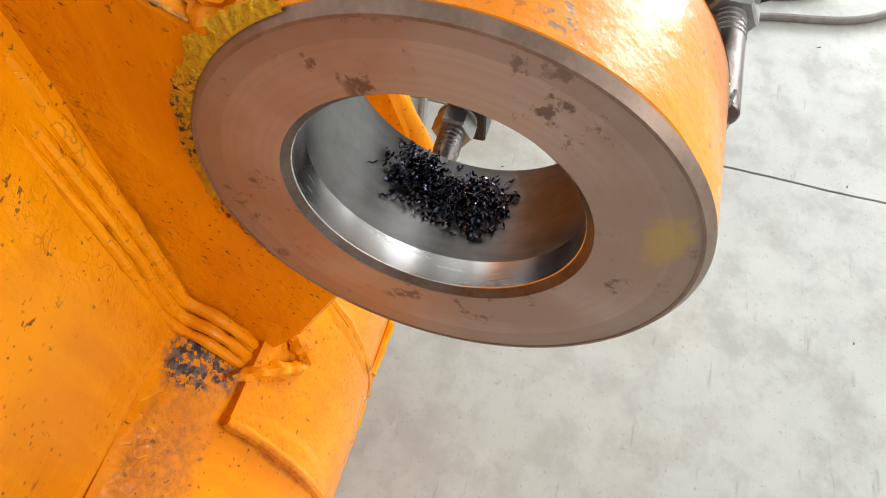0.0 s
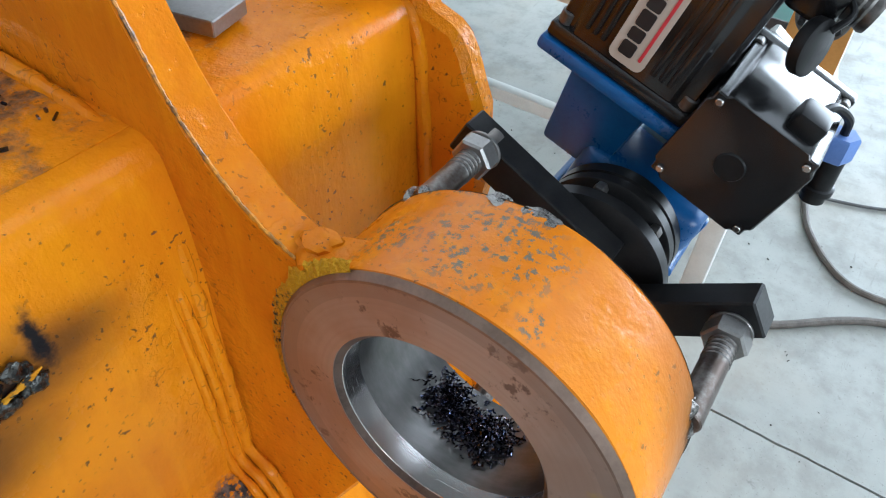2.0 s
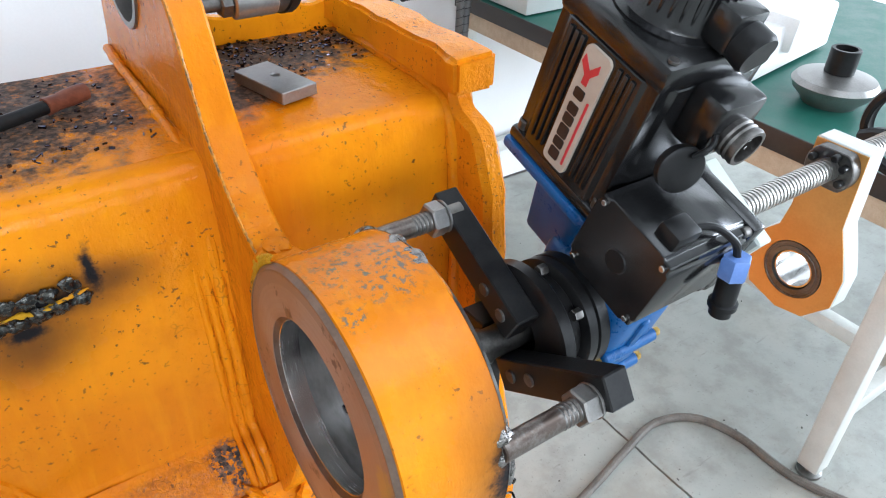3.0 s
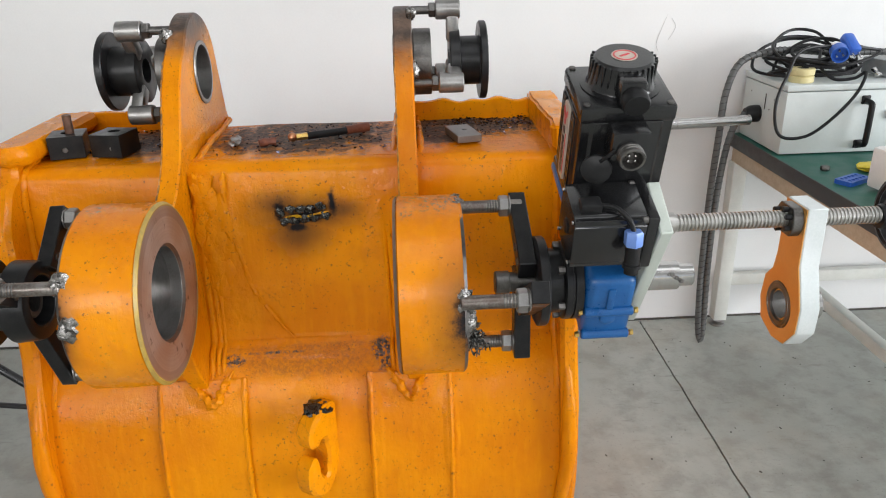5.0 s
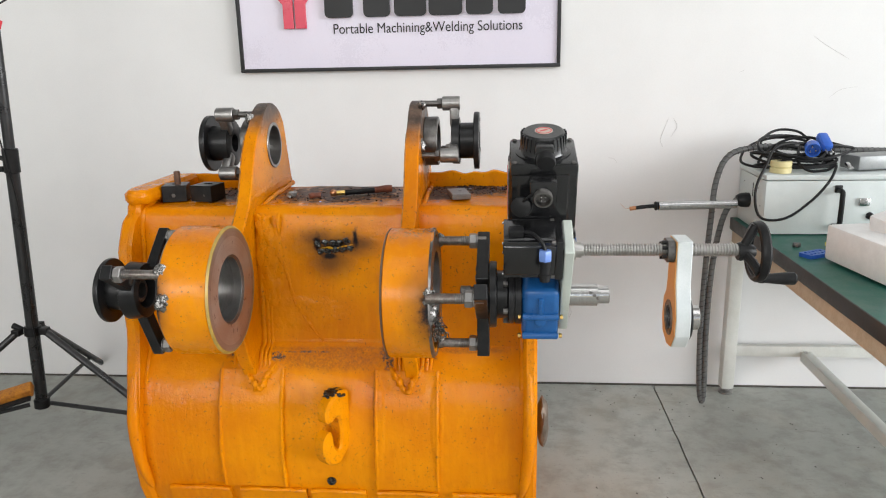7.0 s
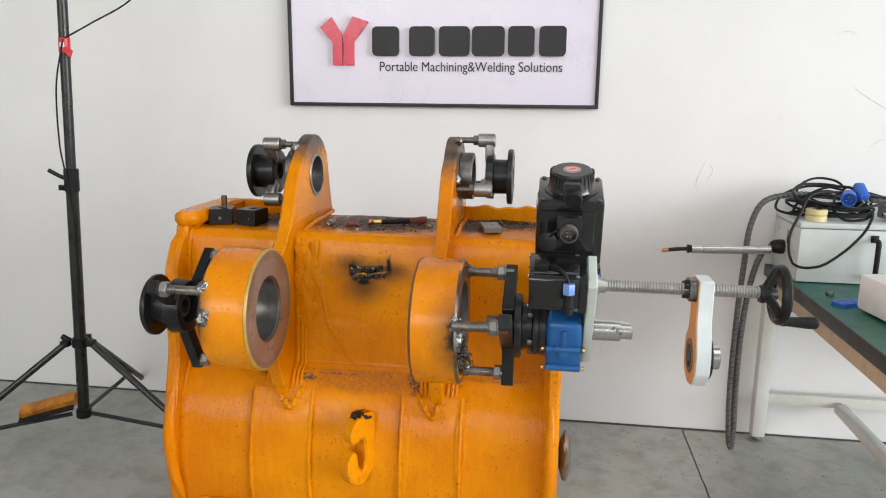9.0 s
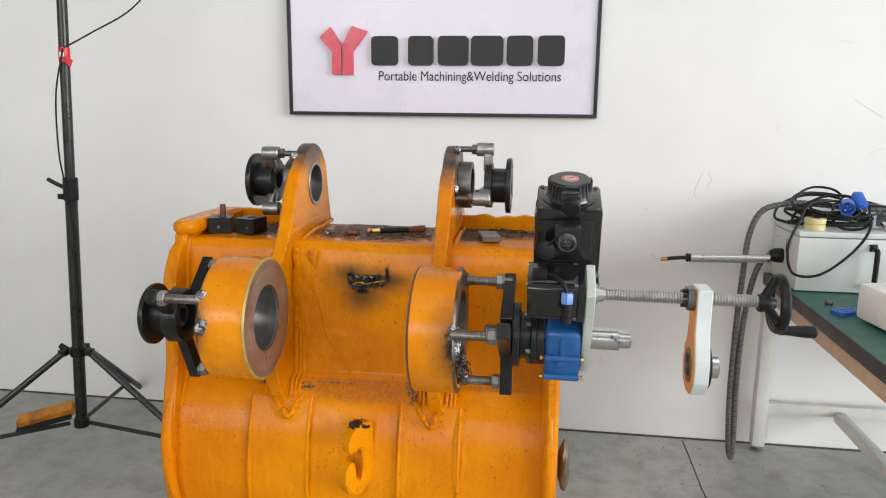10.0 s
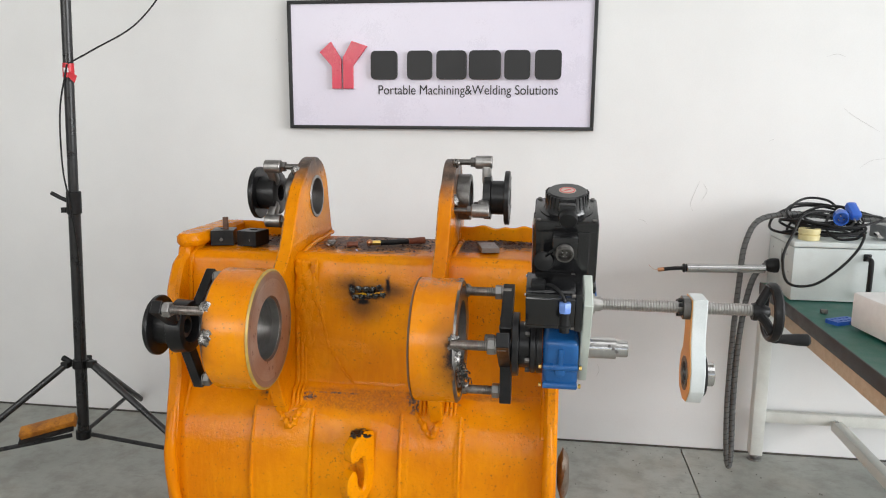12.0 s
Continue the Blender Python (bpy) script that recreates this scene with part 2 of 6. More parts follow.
CABLE_GREY = surface("cable_wrap_grey", (0.075, 0.075, 0.075), (0.12, 0.12, 0.115), (0.4, 0.55), 0.0, 30, 300, 0.05)
CABLE_BROWN = surface("dusty_floor_cable", (0.10, 0.085, 0.07), (0.17, 0.15, 0.13), (0.5, 0.7), 0.0, 30, 300, 0.1)
BLUE_PLASTIC = surface("blue_plastic", (0.02, 0.09, 0.42), (0.03, 0.12, 0.5), (0.3, 0.4), 0.0, 30, 300, 0.03)
PALE_BLUE = surface("light_blue_plastic", (0.13, 0.24, 0.60), (0.17, 0.29, 0.66), (0.3, 0.4), 0.0, 30, 300, 0.03)

# ---- helpers for building ----
ORIGIN = {}


def thing(name, base, label, category, group="", kind=""):
    e = new(name)
    e.empty_display_size = 0.05
    e.location = base
    ORIGIN[e] = Vector(base)
    return tagged(e, label, category, group, kind)


def smooth_by_angle(me, deg=35):
    bm = bmesh.new()
    bm.from_mesh(me)
    lim = radians(deg)
    for f in bm.faces:
        f.smooth = True
    for e in bm.edges:
        e.smooth = len(e.link_faces) == 2 and e.calc_face_angle(4) < lim
    bm.to_mesh(me)
    bm.free()


def part(name, bm, material, parent=None, label="", angle=35):
    """Links a bmesh, made in world metres, as one mesh under a thing or a part."""
    base = ORIGIN[parent] if parent else Vector()
    bmesh.ops.translate(bm, verts=bm.verts, vec=-base)
    bmesh.ops.recalc_face_normals(bm, faces=bm.faces)
    me = bpy.data.meshes.new(name)
    bm.to_mesh(me)
    bm.free()
    smooth_by_angle(me, angle)
    me.materials.append(material)
    ob = new(name, me)
    if parent:
        ob.parent = parent
    ORIGIN[ob] = base
    return tagged(ob, label)


def solo(name, bm, material, base, label, category, group="", kind="", angle=35):
    """A thing of one mesh with its origin at base."""
    base = Vector(base)
    bmesh.ops.translate(bm, verts=bm.verts, vec=-base)
    ob = part(name, bm, material, None, "", angle)
    ob.location = base
    ORIGIN[ob] = base
    return tagged(ob, label, category, group, kind)


def box(c, s, bevel=0.0, rot=None, bm=None, seg=2):
    bm = bm or bmesh.new()
    r = bmesh.ops.create_cube(bm, size=1.0)
    vs = r["verts"]
    bmesh.ops.scale(bm, verts=vs, vec=s)
    if bevel:
        es = list({e for v in vs for e in v.link_edges})
        g = bmesh.ops.bevel(bm, geom=es, offset=bevel, segments=seg, profile=0.5, affect="EDGES")
        vs = list({v for f in g["faces"] for v in f.verts} | {v for v in vs if v.is_valid})
    m = Matrix.Translation(c) @ (rot.to_4x4() if rot is not None else Matrix.Identity(4))
    bmesh.ops.transform(bm, matrix=m, verts=vs)
    return bm


def frame_to(axis):
    """A rotation that takes local x to the axis."""
    return Vector(axis).to_track_quat("X", "Z").to_matrix()


def lathe(profile, origin, axis=(1, 0, 0), seg=48, bm=None, closed=True, wobble=0.0, seed=0.0):
    """Turns (along, radius) pairs about an axis; a closed profile gives a ring."""
    bm = bm or bmesh.new()
    rot, o = frame_to(axis), Vector(origin)
    rings = []
    for a, r in profile:
        if r < 1e-6:
            rings.append([bm.verts.new(o + rot @ Vector((a, 0, 0)))])
            continue
        ring = []
        for i in range(seg):
            th = 2 * math.pi * i / seg
            rr = r
            if wobble:
                rr += wobble * noise.noise(Vector((math.cos(th) * 2.5 + seed, math.sin(th) * 2.5, a * 40)))
            ring.append(bm.verts.new(o + rot @ Vector((a, rr * math.cos(th), rr * math.sin(th)))))
        rings.append(ring)
    pairs = list(zip(rings, rings[1:]))
    if closed:
        pairs.append((rings[-1], rings[0]))
    for A, B in pairs:
        if len(A) == 1 and len(B) == 1:
            continue
        for i in range(seg):
            j = (i + 1) % seg
            if len(A) == 1:
                bm.faces.new((A[0], B[i], B[j]))
            elif len(B) == 1:
                bm.faces.new((A[j], A[i], B[0]))
            else:
                bm.faces.new((A[i], A[j], B[j], B[i]))
    return bm


def rod(a, b, r, seg=20, bev=0.001, bm=None):
    """A round bar from a to b with small chamfers."""
    a, b = Vector(a), Vector(b)
    n = (b - a).length
    return lathe([(0, 0), (0, r - bev), (bev, r), (n - bev, r), (n, r - bev), (n, 0)], a, b - a, seg, bm, False)


def ring(a, b, r, hole, seg=48, bev=0.0015, bm=None):
    a, b = Vector(a), Vector(b)
    n = (b - a).length
    return lathe([(0, hole), (0, r - bev), (bev, r), (n - bev, r), (n, r - bev), (n, hole)], a, b - a, seg, bm, True)


def nut(a, b, across, bm=None, hole=0.0, spin=0.0):
    """A hexagon nut or bolt head from a to b with chamfered corners."""
    bm = bm or bmesh.new()
    a, b = Vector(a), Vector(b)
    n, rot = (b - a).length, frame_to(b - a)
    R = across / math.sqrt(3)
    rows = []
    for x, k in ((0, 0.9), (n * 0.12, 1.0), (n * 0.88, 1.0), (n, 0.9)):
        rows.append([bm.verts.new(a + rot @ Vector((x, R * k * math.cos(i * math.pi / 3 + spin), R * k * math.sin(i * math.pi / 3 + spin)))) for i in range(6)])
    for A, B in zip(rows, rows[1:]):
        for i in range(6):
            bm.faces.new((A[i], A[(i + 1) % 6], B[(i + 1) % 6], B[i]))
    bm.faces.new(rows[0])
    bm.faces.new(rows[-1])
    return bm


def prism(loops, lo, hi, plane="x", bevel=0.0, bm=None):
    """Flat loops (the first outer, the rest holes) made into a plate between lo and hi along an axis."""
    tmp = bmesh.new()
    put = {"x": lambda u, v, w: (w, u, v), "y": lambda u, v, w: (u, w, v), "z": lambda u, v, w: (u, v, w)}[plane]
    edges = []
    for lp in loops:
        vs = [tmp.verts.new(put(u, v, lo)) for u, v in lp]
        edges += [tmp.edges.new((vs[i], vs[(i + 1) % len(vs)])) for i in range(len(vs))]
    if len(loops) == 1:
        faces = [tmp.faces.new([v for v in tmp.verts])]
    else:
        faces = [g for g in bmesh.ops.triangle_fill(tmp, edges=edges, use_beauty=True)["geom"] if isinstance(g, bmesh.types.BMFace)]
    ext = bmesh.ops.extrude_face_region(tmp, geom=faces)["geom"]
    bmesh.ops.translate(tmp, verts=[g for g in ext if isinstance(g, bmesh.types.BMVert)], vec=put(0, 0, hi - lo))
    bmesh.ops.recalc_face_normals(tmp, faces=tmp.faces)
    if bevel:
        es = [e for e in tmp.edges if len(e.link_faces) == 2 and e.calc_face_angle(0) > 0.6]
        bmesh.ops.bevel(tmp, geom=es, offset=bevel, segments=1, affect="EDGES")
    if bm is None:
        return tmp
    me = bpy.data.meshes.new("tmp")
    tmp.to_mesh(me)
    tmp.free()
    bm.from_mesh(me)
    bpy.data.meshes.remove(me)
    return bm


def smooth_path(pts, n=8):
    """Points along a smooth curve through pts."""
    P = [Vector(p) for p in pts]
    P = [P[0] * 2 - P[1]] + P + [P[-1] * 2 - P[-2]]
    out = []
    for i in range(1, len(P) - 2):
        for k in range(n):
            t = k / n
            a, b, c, d = P[i - 1:i + 3]
            out.append(0.5 * ((2 * b) + (c - a) * t + (2 * a - 5 * b + 4 * c - d) * t * t + (3 * b - a - 3 * c + d) * t ** 3))
    out.append(P[-2])
    return out


def tube(pts, r, seg=10, bm=None, lump=0.0, seed=0.0, scale=60.0, taper=False):
    """A round sweep along points; lump makes its surface uneven like a weld bead."""
    bm = bm or bmesh.new()
    pts = [Vector(p) for p in pts]
    prev, rings = None, []
    for i, p in enumerate(pts):
        d = (pts[min(i + 1, len(pts) - 1)] - pts[max(i - 1, 0)]).normalized()
        u = d.orthogonal().normalized() if prev is None else (prev - d * prev.dot(d)).normalized()
        prev = u
        v = d.cross(u)
        k = r
        if taper:
            k = r * max(0.15, math.sin(math.pi * (i + 0.6) / (len(pts) + 0.2)) ** 0.5)
        ringv = []
        for j in range(seg):
            th = 2 * math.pi * j / seg
            q = u * math.cos(th) + v * math.sin(th)
            rr = k
            if lump:
                rr *= 1 + lump * noise.noise((p + q * r) * scale + Vector((seed, 0, 0)))
            ringv.append(bm.verts.new(p + q * rr))
        rings.append(ringv)
    for A, B in zip(rings, rings[1:]):
        for j in range(seg):
            bm.faces.new((A[j], A[(j + 1) % seg], B[(j + 1) % seg], B[j]))
    bm.faces.new(rings[0])
    bm.faces.new(rings[-1])
    return bm


def blob(c, r, bm=None, sub=3, rough=0.35, scale=40.0, seed=0.0, squash=(1, 1, 1)):
    """A lumpy clot, as of weld metal."""
    bm = bm or bmesh.new()
    vs = bmesh.ops.create_icosphere(bm, subdivisions=sub, radius=1.0)["verts"]
    for v in vs:
        k = r * (1 + rough * noise.noise(v.co * r * scale + Vector((seed, seed * 0.7, 0))) + rough * 0.5 * noise.noise(v.co * r * scale * 2.3 + Vector((0, seed, 3))))
        v.co = Vector(c) + Vector((v.co.x * squash[0], v.co.y * squash[1], v.co.z * squash[2])) * k
    return bm


def arc(c, r, a0, a1, n):
    return [(c[0] + r * math.cos(radians(a0 + (a1 - a0) * i / n)), c[1] + r * math.sin(radians(a0 + (a1 - a0) * i / n))) for i in range(n + 1)]


def circle(c, r, n=40):
    return arc(c, r, 0, 360 - 360 / n, n - 1)


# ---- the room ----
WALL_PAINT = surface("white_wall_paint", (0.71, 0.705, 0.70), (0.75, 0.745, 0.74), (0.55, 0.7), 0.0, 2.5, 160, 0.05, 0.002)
# unseen walls and ceiling: wall paint darkened to weaken bounce and reflections on the bucket
DIMMED_WALL = surface("dimmed_wall_paint", (0.36, 0.36, 0.355), (0.42, 0.42, 0.41), (0.6, 0.8), 0.0, 2.5, 160, 0.05, 0.002)


def concrete():
    m, n, l, p = mat_base("sealed_concrete")
    pos = n.new("ShaderNodeNewGeometry").outputs["Position"]
    a = noise_node(n, l, 1.1, 6, 0.6, pos)
    b = noise_node(n, l, 9.0, 6, 0.65, pos)
    c = noise_node(n, l, 120.0, 3, 0.6, pos)
    col = mix(n, l, ramp(n, l, a, 0.35, 0.65), (0.34, 0.35, 0.32), (0.43, 0.44, 0.405))
    col = mix(n, l, ramp(n, l, b, 0.40, 0.68, 0, 0.55), col, (0.235, 0.23, 0.205))
    col = mix(n, l, ramp(n, l, c, 0.6, 0.72, 0, 0.5), col, (0.20, 0.20, 0.18))
    stains = ramp(n, l, noise_node(n, l, 16.0, 4, 0.65, pos), 0.66, 0.74, 0, 0.45)
    drag = n.new("ShaderNodeMapping")
    drag.inputs["Scale"].default_value = (7, 46, 20)
    drag.inputs["Rotation"].default_value = (0, 0, 0.7)
    l.new(pos, drag.inputs["Vector"])
    col = mix(n, l, ramp(n, l, noise_node(n, l, 1.0, 4, 0.6, drag.outputs[0]), 0.62, 0.72, 0, 0.4), col, (0.19, 0.185, 0.165))
    col = mix(n, l, ramp(n, l, noise_node(n, l, 2.3, 3, 0.6, pos), 0.5, 0.7, 0, 0.35), col, (0.40, 0.36, 0.29))
    col = mix(n, l, stains, col, (0.15, 0.14, 0.12))
    l.new(col, p.inputs["Base Color"])
    l.new(ramp(n, l, b, 0.3, 0.7, 0.45, 0.65), p.inputs["Roughness"])
    p.inputs["Specular IOR Level"].default_value = 0.35
    bump(n, l, p, math_node(n, l, "ADD", b, math_node(n, l, "MULTIPLY", c, 0.5)), 0.08, 0.004)
    return m


CONCRETE = concrete()
JOINT = surface("dirty_joint", (0.045, 0.04, 0.035), (0.09, 0.08, 0.07), (0.8, 0.9), 0, 40, 300, 0.3)
FLOOR_X = (-5.0, -2.0, 1.465, 5.2, 9.0)
FLOOR_Y = (-8.2, -4.6, -0.001)


def floor_slabs():
    """Concrete slabs with sawn joints 6 mm wide, whose edges are a little broken."""
    bed = solo("floor", box((2.0, -4.1, -0.06), (14.2, 8.4, 0.09)), JOINT, (0, 0, 0), "dirt-filled bed under the concrete floor slabs", "floor", kind="structure")
    for i in range(4):
        for j in range(2):
            x0, x1, y0, y1 = FLOOR_X[i] + 0.003, FLOOR_X[i + 1] - 0.003, FLOOR_Y[j] + 0.003, FLOOR_Y[j + 1] - 0.003
            bm = bmesh.new()
            loop = []
            for (ax, ay), (bx, by) in zip(((x0, y0), (x1, y0), (x1, y1), (x0, y1)), ((x1, y0), (x1, y1), (x0, y1), (x0, y0))):
                k = int(max(abs(bx - ax), abs(by - ay)) / 0.03)
                for s in range(k):
                    px, py = ax + (bx - ax) * s / k, ay + (by - ay) * s / k
                    w = 0.0035 * noise.noise(Vector((px * 18, py * 18, 1)))
                    loop.append((px + (w if ax == bx else 0), py + (w if ay == by else 0)))
            prism([loop], -0.03, 0.0, "z", bm=bm)
            part("slab", bm, CONCRETE, bed)


floor_slabs()


def wall(name, c, s, mat, label):
    return solo(name, box(c, s), mat, c, label, "wall", kind="structure")


wall("wall_north", (2.0, 0.1, 2.25), (14.4, 0.2, 4.6), WALL_PAINT, "white painted workshop wall with scuffs and a few scratches")
wall("wall_west", (-5.1, -4.1, 2.25), (0.2, 8.2, 4.6), DIMMED_WALL, "unseen workshop side wall, greyed to cut reflected light")
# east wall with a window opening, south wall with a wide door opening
solo("wall_east", prism([[(-8.2, -0.05), (-7.7, -0.05), (-7.7, 4.2), (-1.7, 4.2), (-1.7, -0.05), (0, -0.05), (0, 4.55), (-8.2, 4.55)]], 9.0, 9.2, "x"), DIMMED_WALL, (9.0, -4, 0), "unseen workshop wall with a wide side doorway, greyed to cut reflected light", "wall", kind="structure")
solo("wall_south", prism([[(-5.2, -0.05), (-2.4, -0.05), (-2.4, 3.7), (3.6, 3.7), (3.6, -0.05), (9.2, -0.05), (9.2, 4.55), (-5.2, 4.55)]], -8.4, -8.2, "y"), DIMMED_WALL, (0, -8.2, 0), "unseen workshop wall with a wide doorway, greyed to cut reflected light", "wall", kind="structure")
solo("ceiling", box((2.0, -4.1, 4.61), (14.4, 8.6, 0.12)), DIMMED_WALL, (0.3, -4.1, 4.54), "unseen workshop ceiling, greyed to cut reflected light", "ceiling", kind="structure")
solo("ground", box((0.3, -24, -0.17), (120, 60, 0.1)), CONCRETE, (0.3, -24, -0.12), "pale concrete yard outside the doorway", "ground", kind="structure")

# ---- the bucket ----
AY, AZ = -1.426, 0.878         # axis of the lower bores
EY, EZ = -1.0, 1.155           # axis of the upper ears
BOSS_R = 0.1415
PAINT_BACK = orange_paint("orange_paint_back", fleck=True, soot=[((0.411, -1.2, 0.921), (0.050, 0.2, 0.018)), ((0.364, -1.2, 0.930), (0.012, 0.2, 0.028)), ((0.460, -1.2, 0.942), (0.009, 0.2, 0.030)), ((0.392, -1.2, 0.900), (0.020, 0.2, 0.010))], halo=[((0.412, -1.2, 0.925), (0.125, 0.2, 0.045)), ((0.395, -1.2, 0.89), (0.075, 0.2, 0.06)), ((0.365, -1.2, 0.943), (0.07, 0.2, 0.035)), ((0.47, -1.2, 0.93), (0.06, 0.2, 0.03))], rust=[((0.39, -1.24, 0.638), (0.17, 0.08, 0.032)), ((0.60, -1.24, 0.64), (0.06, 0.08, 0.03)), ((0.39, -1.21, 0.660), (0.24, 0.05, 0.008)), ((0.155, -1.235, 0.645), (0.06, 0.05, 0.010)), ((0.74, -1.22, 0.66), (0.12, 0.05, 0.007)), ((0.507, -1.30, 0.56), (0.005, 0.06, 0.11)), ((0.112, -1.30, 0.56), (0.005, 0.06, 0.11))], grime=[((0.540, -1.235, 0.648), (0.036, 0.05, 0.030)), ((0.548, -1.235, 0.635), (0.026, 0.05, 0.034)), ((0.248, -1.24, 0.645), (0.034, 0.05, 0.012)), ((0.33, -1.215, 0.655), (0.10, 0.05, 0.004)), ((0.155, -1.235, 0.647), (0.03, 0.05, 0.006)), ((0.64, -1.24, 0.643), (0.03, 0.05, 0.005))], crust=[((0.245, -1.19, 0.86), (0.045, 0.08, 0.19)), ((0.33, -1.19, 0.75), (0.11, 0.08, 0.05)), ((0.22, -1.27, 0.61), (0.06, 0.08, 0.05)), ((0.59, -1.27, 0.61), (0.07, 0.08, 0.05)), ((0.40, -1.33, 0.50), (0.055, 0.1, 0.12)), ((0.39, -1.21, 0.66), (0.3, 0.06, 0.022)), ((0.54, -1.19, 0.80), (0.03, 0.08, 0.15)), ((0.52, -1.32, 0.5), (0.016, 0.1, 0.13)), ((0.665, -1.32, 0.5), (0.016, 0.1, 0.13))])
PAINT_TOP = orange_paint("orange_paint_top", grime=[((0.40, -1.0, 1.02), (0.26, 0.19, 0.08)), ((0.10, -1.02, 1.02), (0.14, 0.14, 0.06)), ((0.72, -0.96, 1.02), (0.22, 0.13, 0.06)), ((0.66, -1.06, 1.02), (0.07, 0.08, 0.06))], lumpy=0.35)
PAINT = orange_paint("orange_paint", crust=[((-0.11, -1.25, 0.9), (0.06, 0.3, 0.3)), ((0.9, -1.25, 0.75), (0.06, 0.3, 0.35))])
PAINT_LUG = orange_paint("orange_paint_lug", scorch=[((0.16, -1.02, 1.275), (0.2, 0.16, 0.095)), ((0.615, -1.02, 1.265), (0.2, 0.18, 0.13)), ((0.63, -1.0, 1.12), (0.02, 0.1, 0.1))], crust=[((0.21, -1.19, 0.85), (0.05, 0.06, 0.24)), ((0.57, -1.19, 0.85), (0.05, 0.06, 0.24)), ((0.21, -1.05, 1.03), (0.06, 0.25, 0.03)), ((0.57, -1.05, 1.03), (0.06, 0.25, 0.03)), ((0.602, -1.3, 1.0), (0.03, 0.05, 0.04))], lumpy=0.34)
PAINT_BOSS = orange_paint("orange_paint_boss", soot=[((0.686, -1.56, 0.88), (0.030, 0.05, 0.060)), ((0.684, -1.40, 0.745), (0.022, 0.05, 0.022)), ((0.112, -1.56, 0.895), (0.012, 0.04, 0.05))], halo=[((0.690, -1.56, 0.88), (0.075, 0.08, 0.12)), ((0.112, -1.56, 0.90), (0.03, 0.05, 0.08)), ((0.684, -1.40, 0.745), (0.05, 0.06, 0.04))], bare=[((0.635, -1.415, 1.02), (0.055, 0.065, 0.03)), ((0.62, -1.35, 1.0), (0.03, 0.03, 0.03)), ((0.682, -1.36, 1.00), (0.012, 0.04, 0.03)), ((0.60, -1.47, 1.01), (0.014, 0.014, 0.014)), ((0.14, -1.43, 1.02), (0.02, 0.02, 0.02))], lumpy=0.17, gloss=0.32, dull=0.08)
RIM_YELLOW = yellow_weld()
FACE = turned_face("machined_boss_face", AY, AZ, (0.30, 0.210, 0.165), (0.39, 0.315, 0.27), 0.55)
FACE_GREY = turned_face("cleaner_machined_boss_face", AY, AZ, (0.40, 0.325, 0.285), (0.50, 0.45, 0.42), 0.8)
BORE = brushed("bored_steel", (0.20, 0.195, 0.19), (0.30, 0.29, 0.285), (0.3, 0.42), (90, 25, 25), 0.9, 0.03)
RIM_OLIVE = surface("olive_paint_edge", (0.30, 0.20, 0.05), (0.42, 0.28, 0.05), (0.35, 0.5), 0.1, 60, 300, 0.1)
CHIPPED_EDGE = surface("chipped_paint_edge", (0.05, 0.032, 0.018), (0.70, 0.27, 0.01), (0.3, 0.5), 0.0, 70, 400, 0.3)
RIM_DARK = surface("dark_bore_edge", (0.085, 0.06, 0.048), (0.15, 0.11, 0.09), (0.3, 0.45), 0.6, 40, 300, 0.1)
RIM_BROWN = surface("brown_rim_steel", (0.17, 0.115, 0.085), (0.25, 0.175, 0.135), (0.35, 0.5), 0.5, 40, 300, 0.1)
LAND = brushed("polished_land", (0.72, 0.71, 0.70), (0.84, 0.83, 0.82), (0.18, 0.3), (500, 6, 6), 1.0, 0.03)

XL, XR = -0.124, 0.910
bucket = thing("excavator_bucket", (0.39, -0.95, 0.0), "large orange-painted steel excavator bucket, worn and sooty, standing on the floor", "excavator bucket")


def shell_profile():
    """Outer line (y, z) of the bucket from the back of its top, over the bend, down the rounded back to the floor."""
    top = [(-0.90, 1.022), (-0.98, 1.023), (-1.06, 1.022), (-1.11, 1.021), (-1.164, 1.020)]
    bend = arc((-1.167, 0.992), 0.028, 85, 172, 6)
    plate = [(-1.203, 0.95), (-1.208, 0.90), (-1.214, 0.80), (-1.219, 0.72), (-1.222, 0.668)]
    return top, bend, plate


def sheet(profile, x0, x1, nx, thick, dent, seed):
    """A plate with thickness that follows a profile in y and z, with slight dents."""
    bm = bmesh.new()
    P = [Vector((0, y, z)) for y, z in profile]
    N = []
    for i in range(len(P)):
        d = P[min(i + 1, len(P) - 1)] - P[max(i - 1, 0)]
        N.append(Vector((0, -d.z, d.y)).normalized())
    out, inn = [], []
    for i, p in enumerate(P):
        ro, ri = [], []
        for k in range(nx + 1):
            x = x0 + (x1 - x0) * k / nx
            q = Vector((x, p.y, p.z))
            w = dent * (noise.noise(Vector((x * 5, p.y * 7, p.z * 7 + seed))) + 0.4 * noise.noise(Vector((x * 17, p.y * 20, p.z * 20 + seed))))
            ro.append(bm.verts.new(q + N[i] * w))
            ri.append(bm.verts.new(q + N[i] * thick))
        out.append(ro)
        inn.append(ri)
    n = len(P)
    for i in range(n - 1):
        for k in range(nx):
            bm.faces.new((out[i][k], out[i][k + 1], out[i + 1][k + 1], out[i + 1][k]))
            bm.faces.new((inn[i][k], inn[i + 1][k], inn[i + 1][k + 1], inn[i][k + 1]))
        for k in (0, nx):
            bm.faces.new((out[i][k], out[i + 1][k], inn[i + 1][k], inn[i][k]))
    for i in (0, n - 1):
        for k in range(nx):
            bm.faces.new((out[i][k], out[i][k + 1], inn[i][k + 1], inn[i][k]))
    return bm


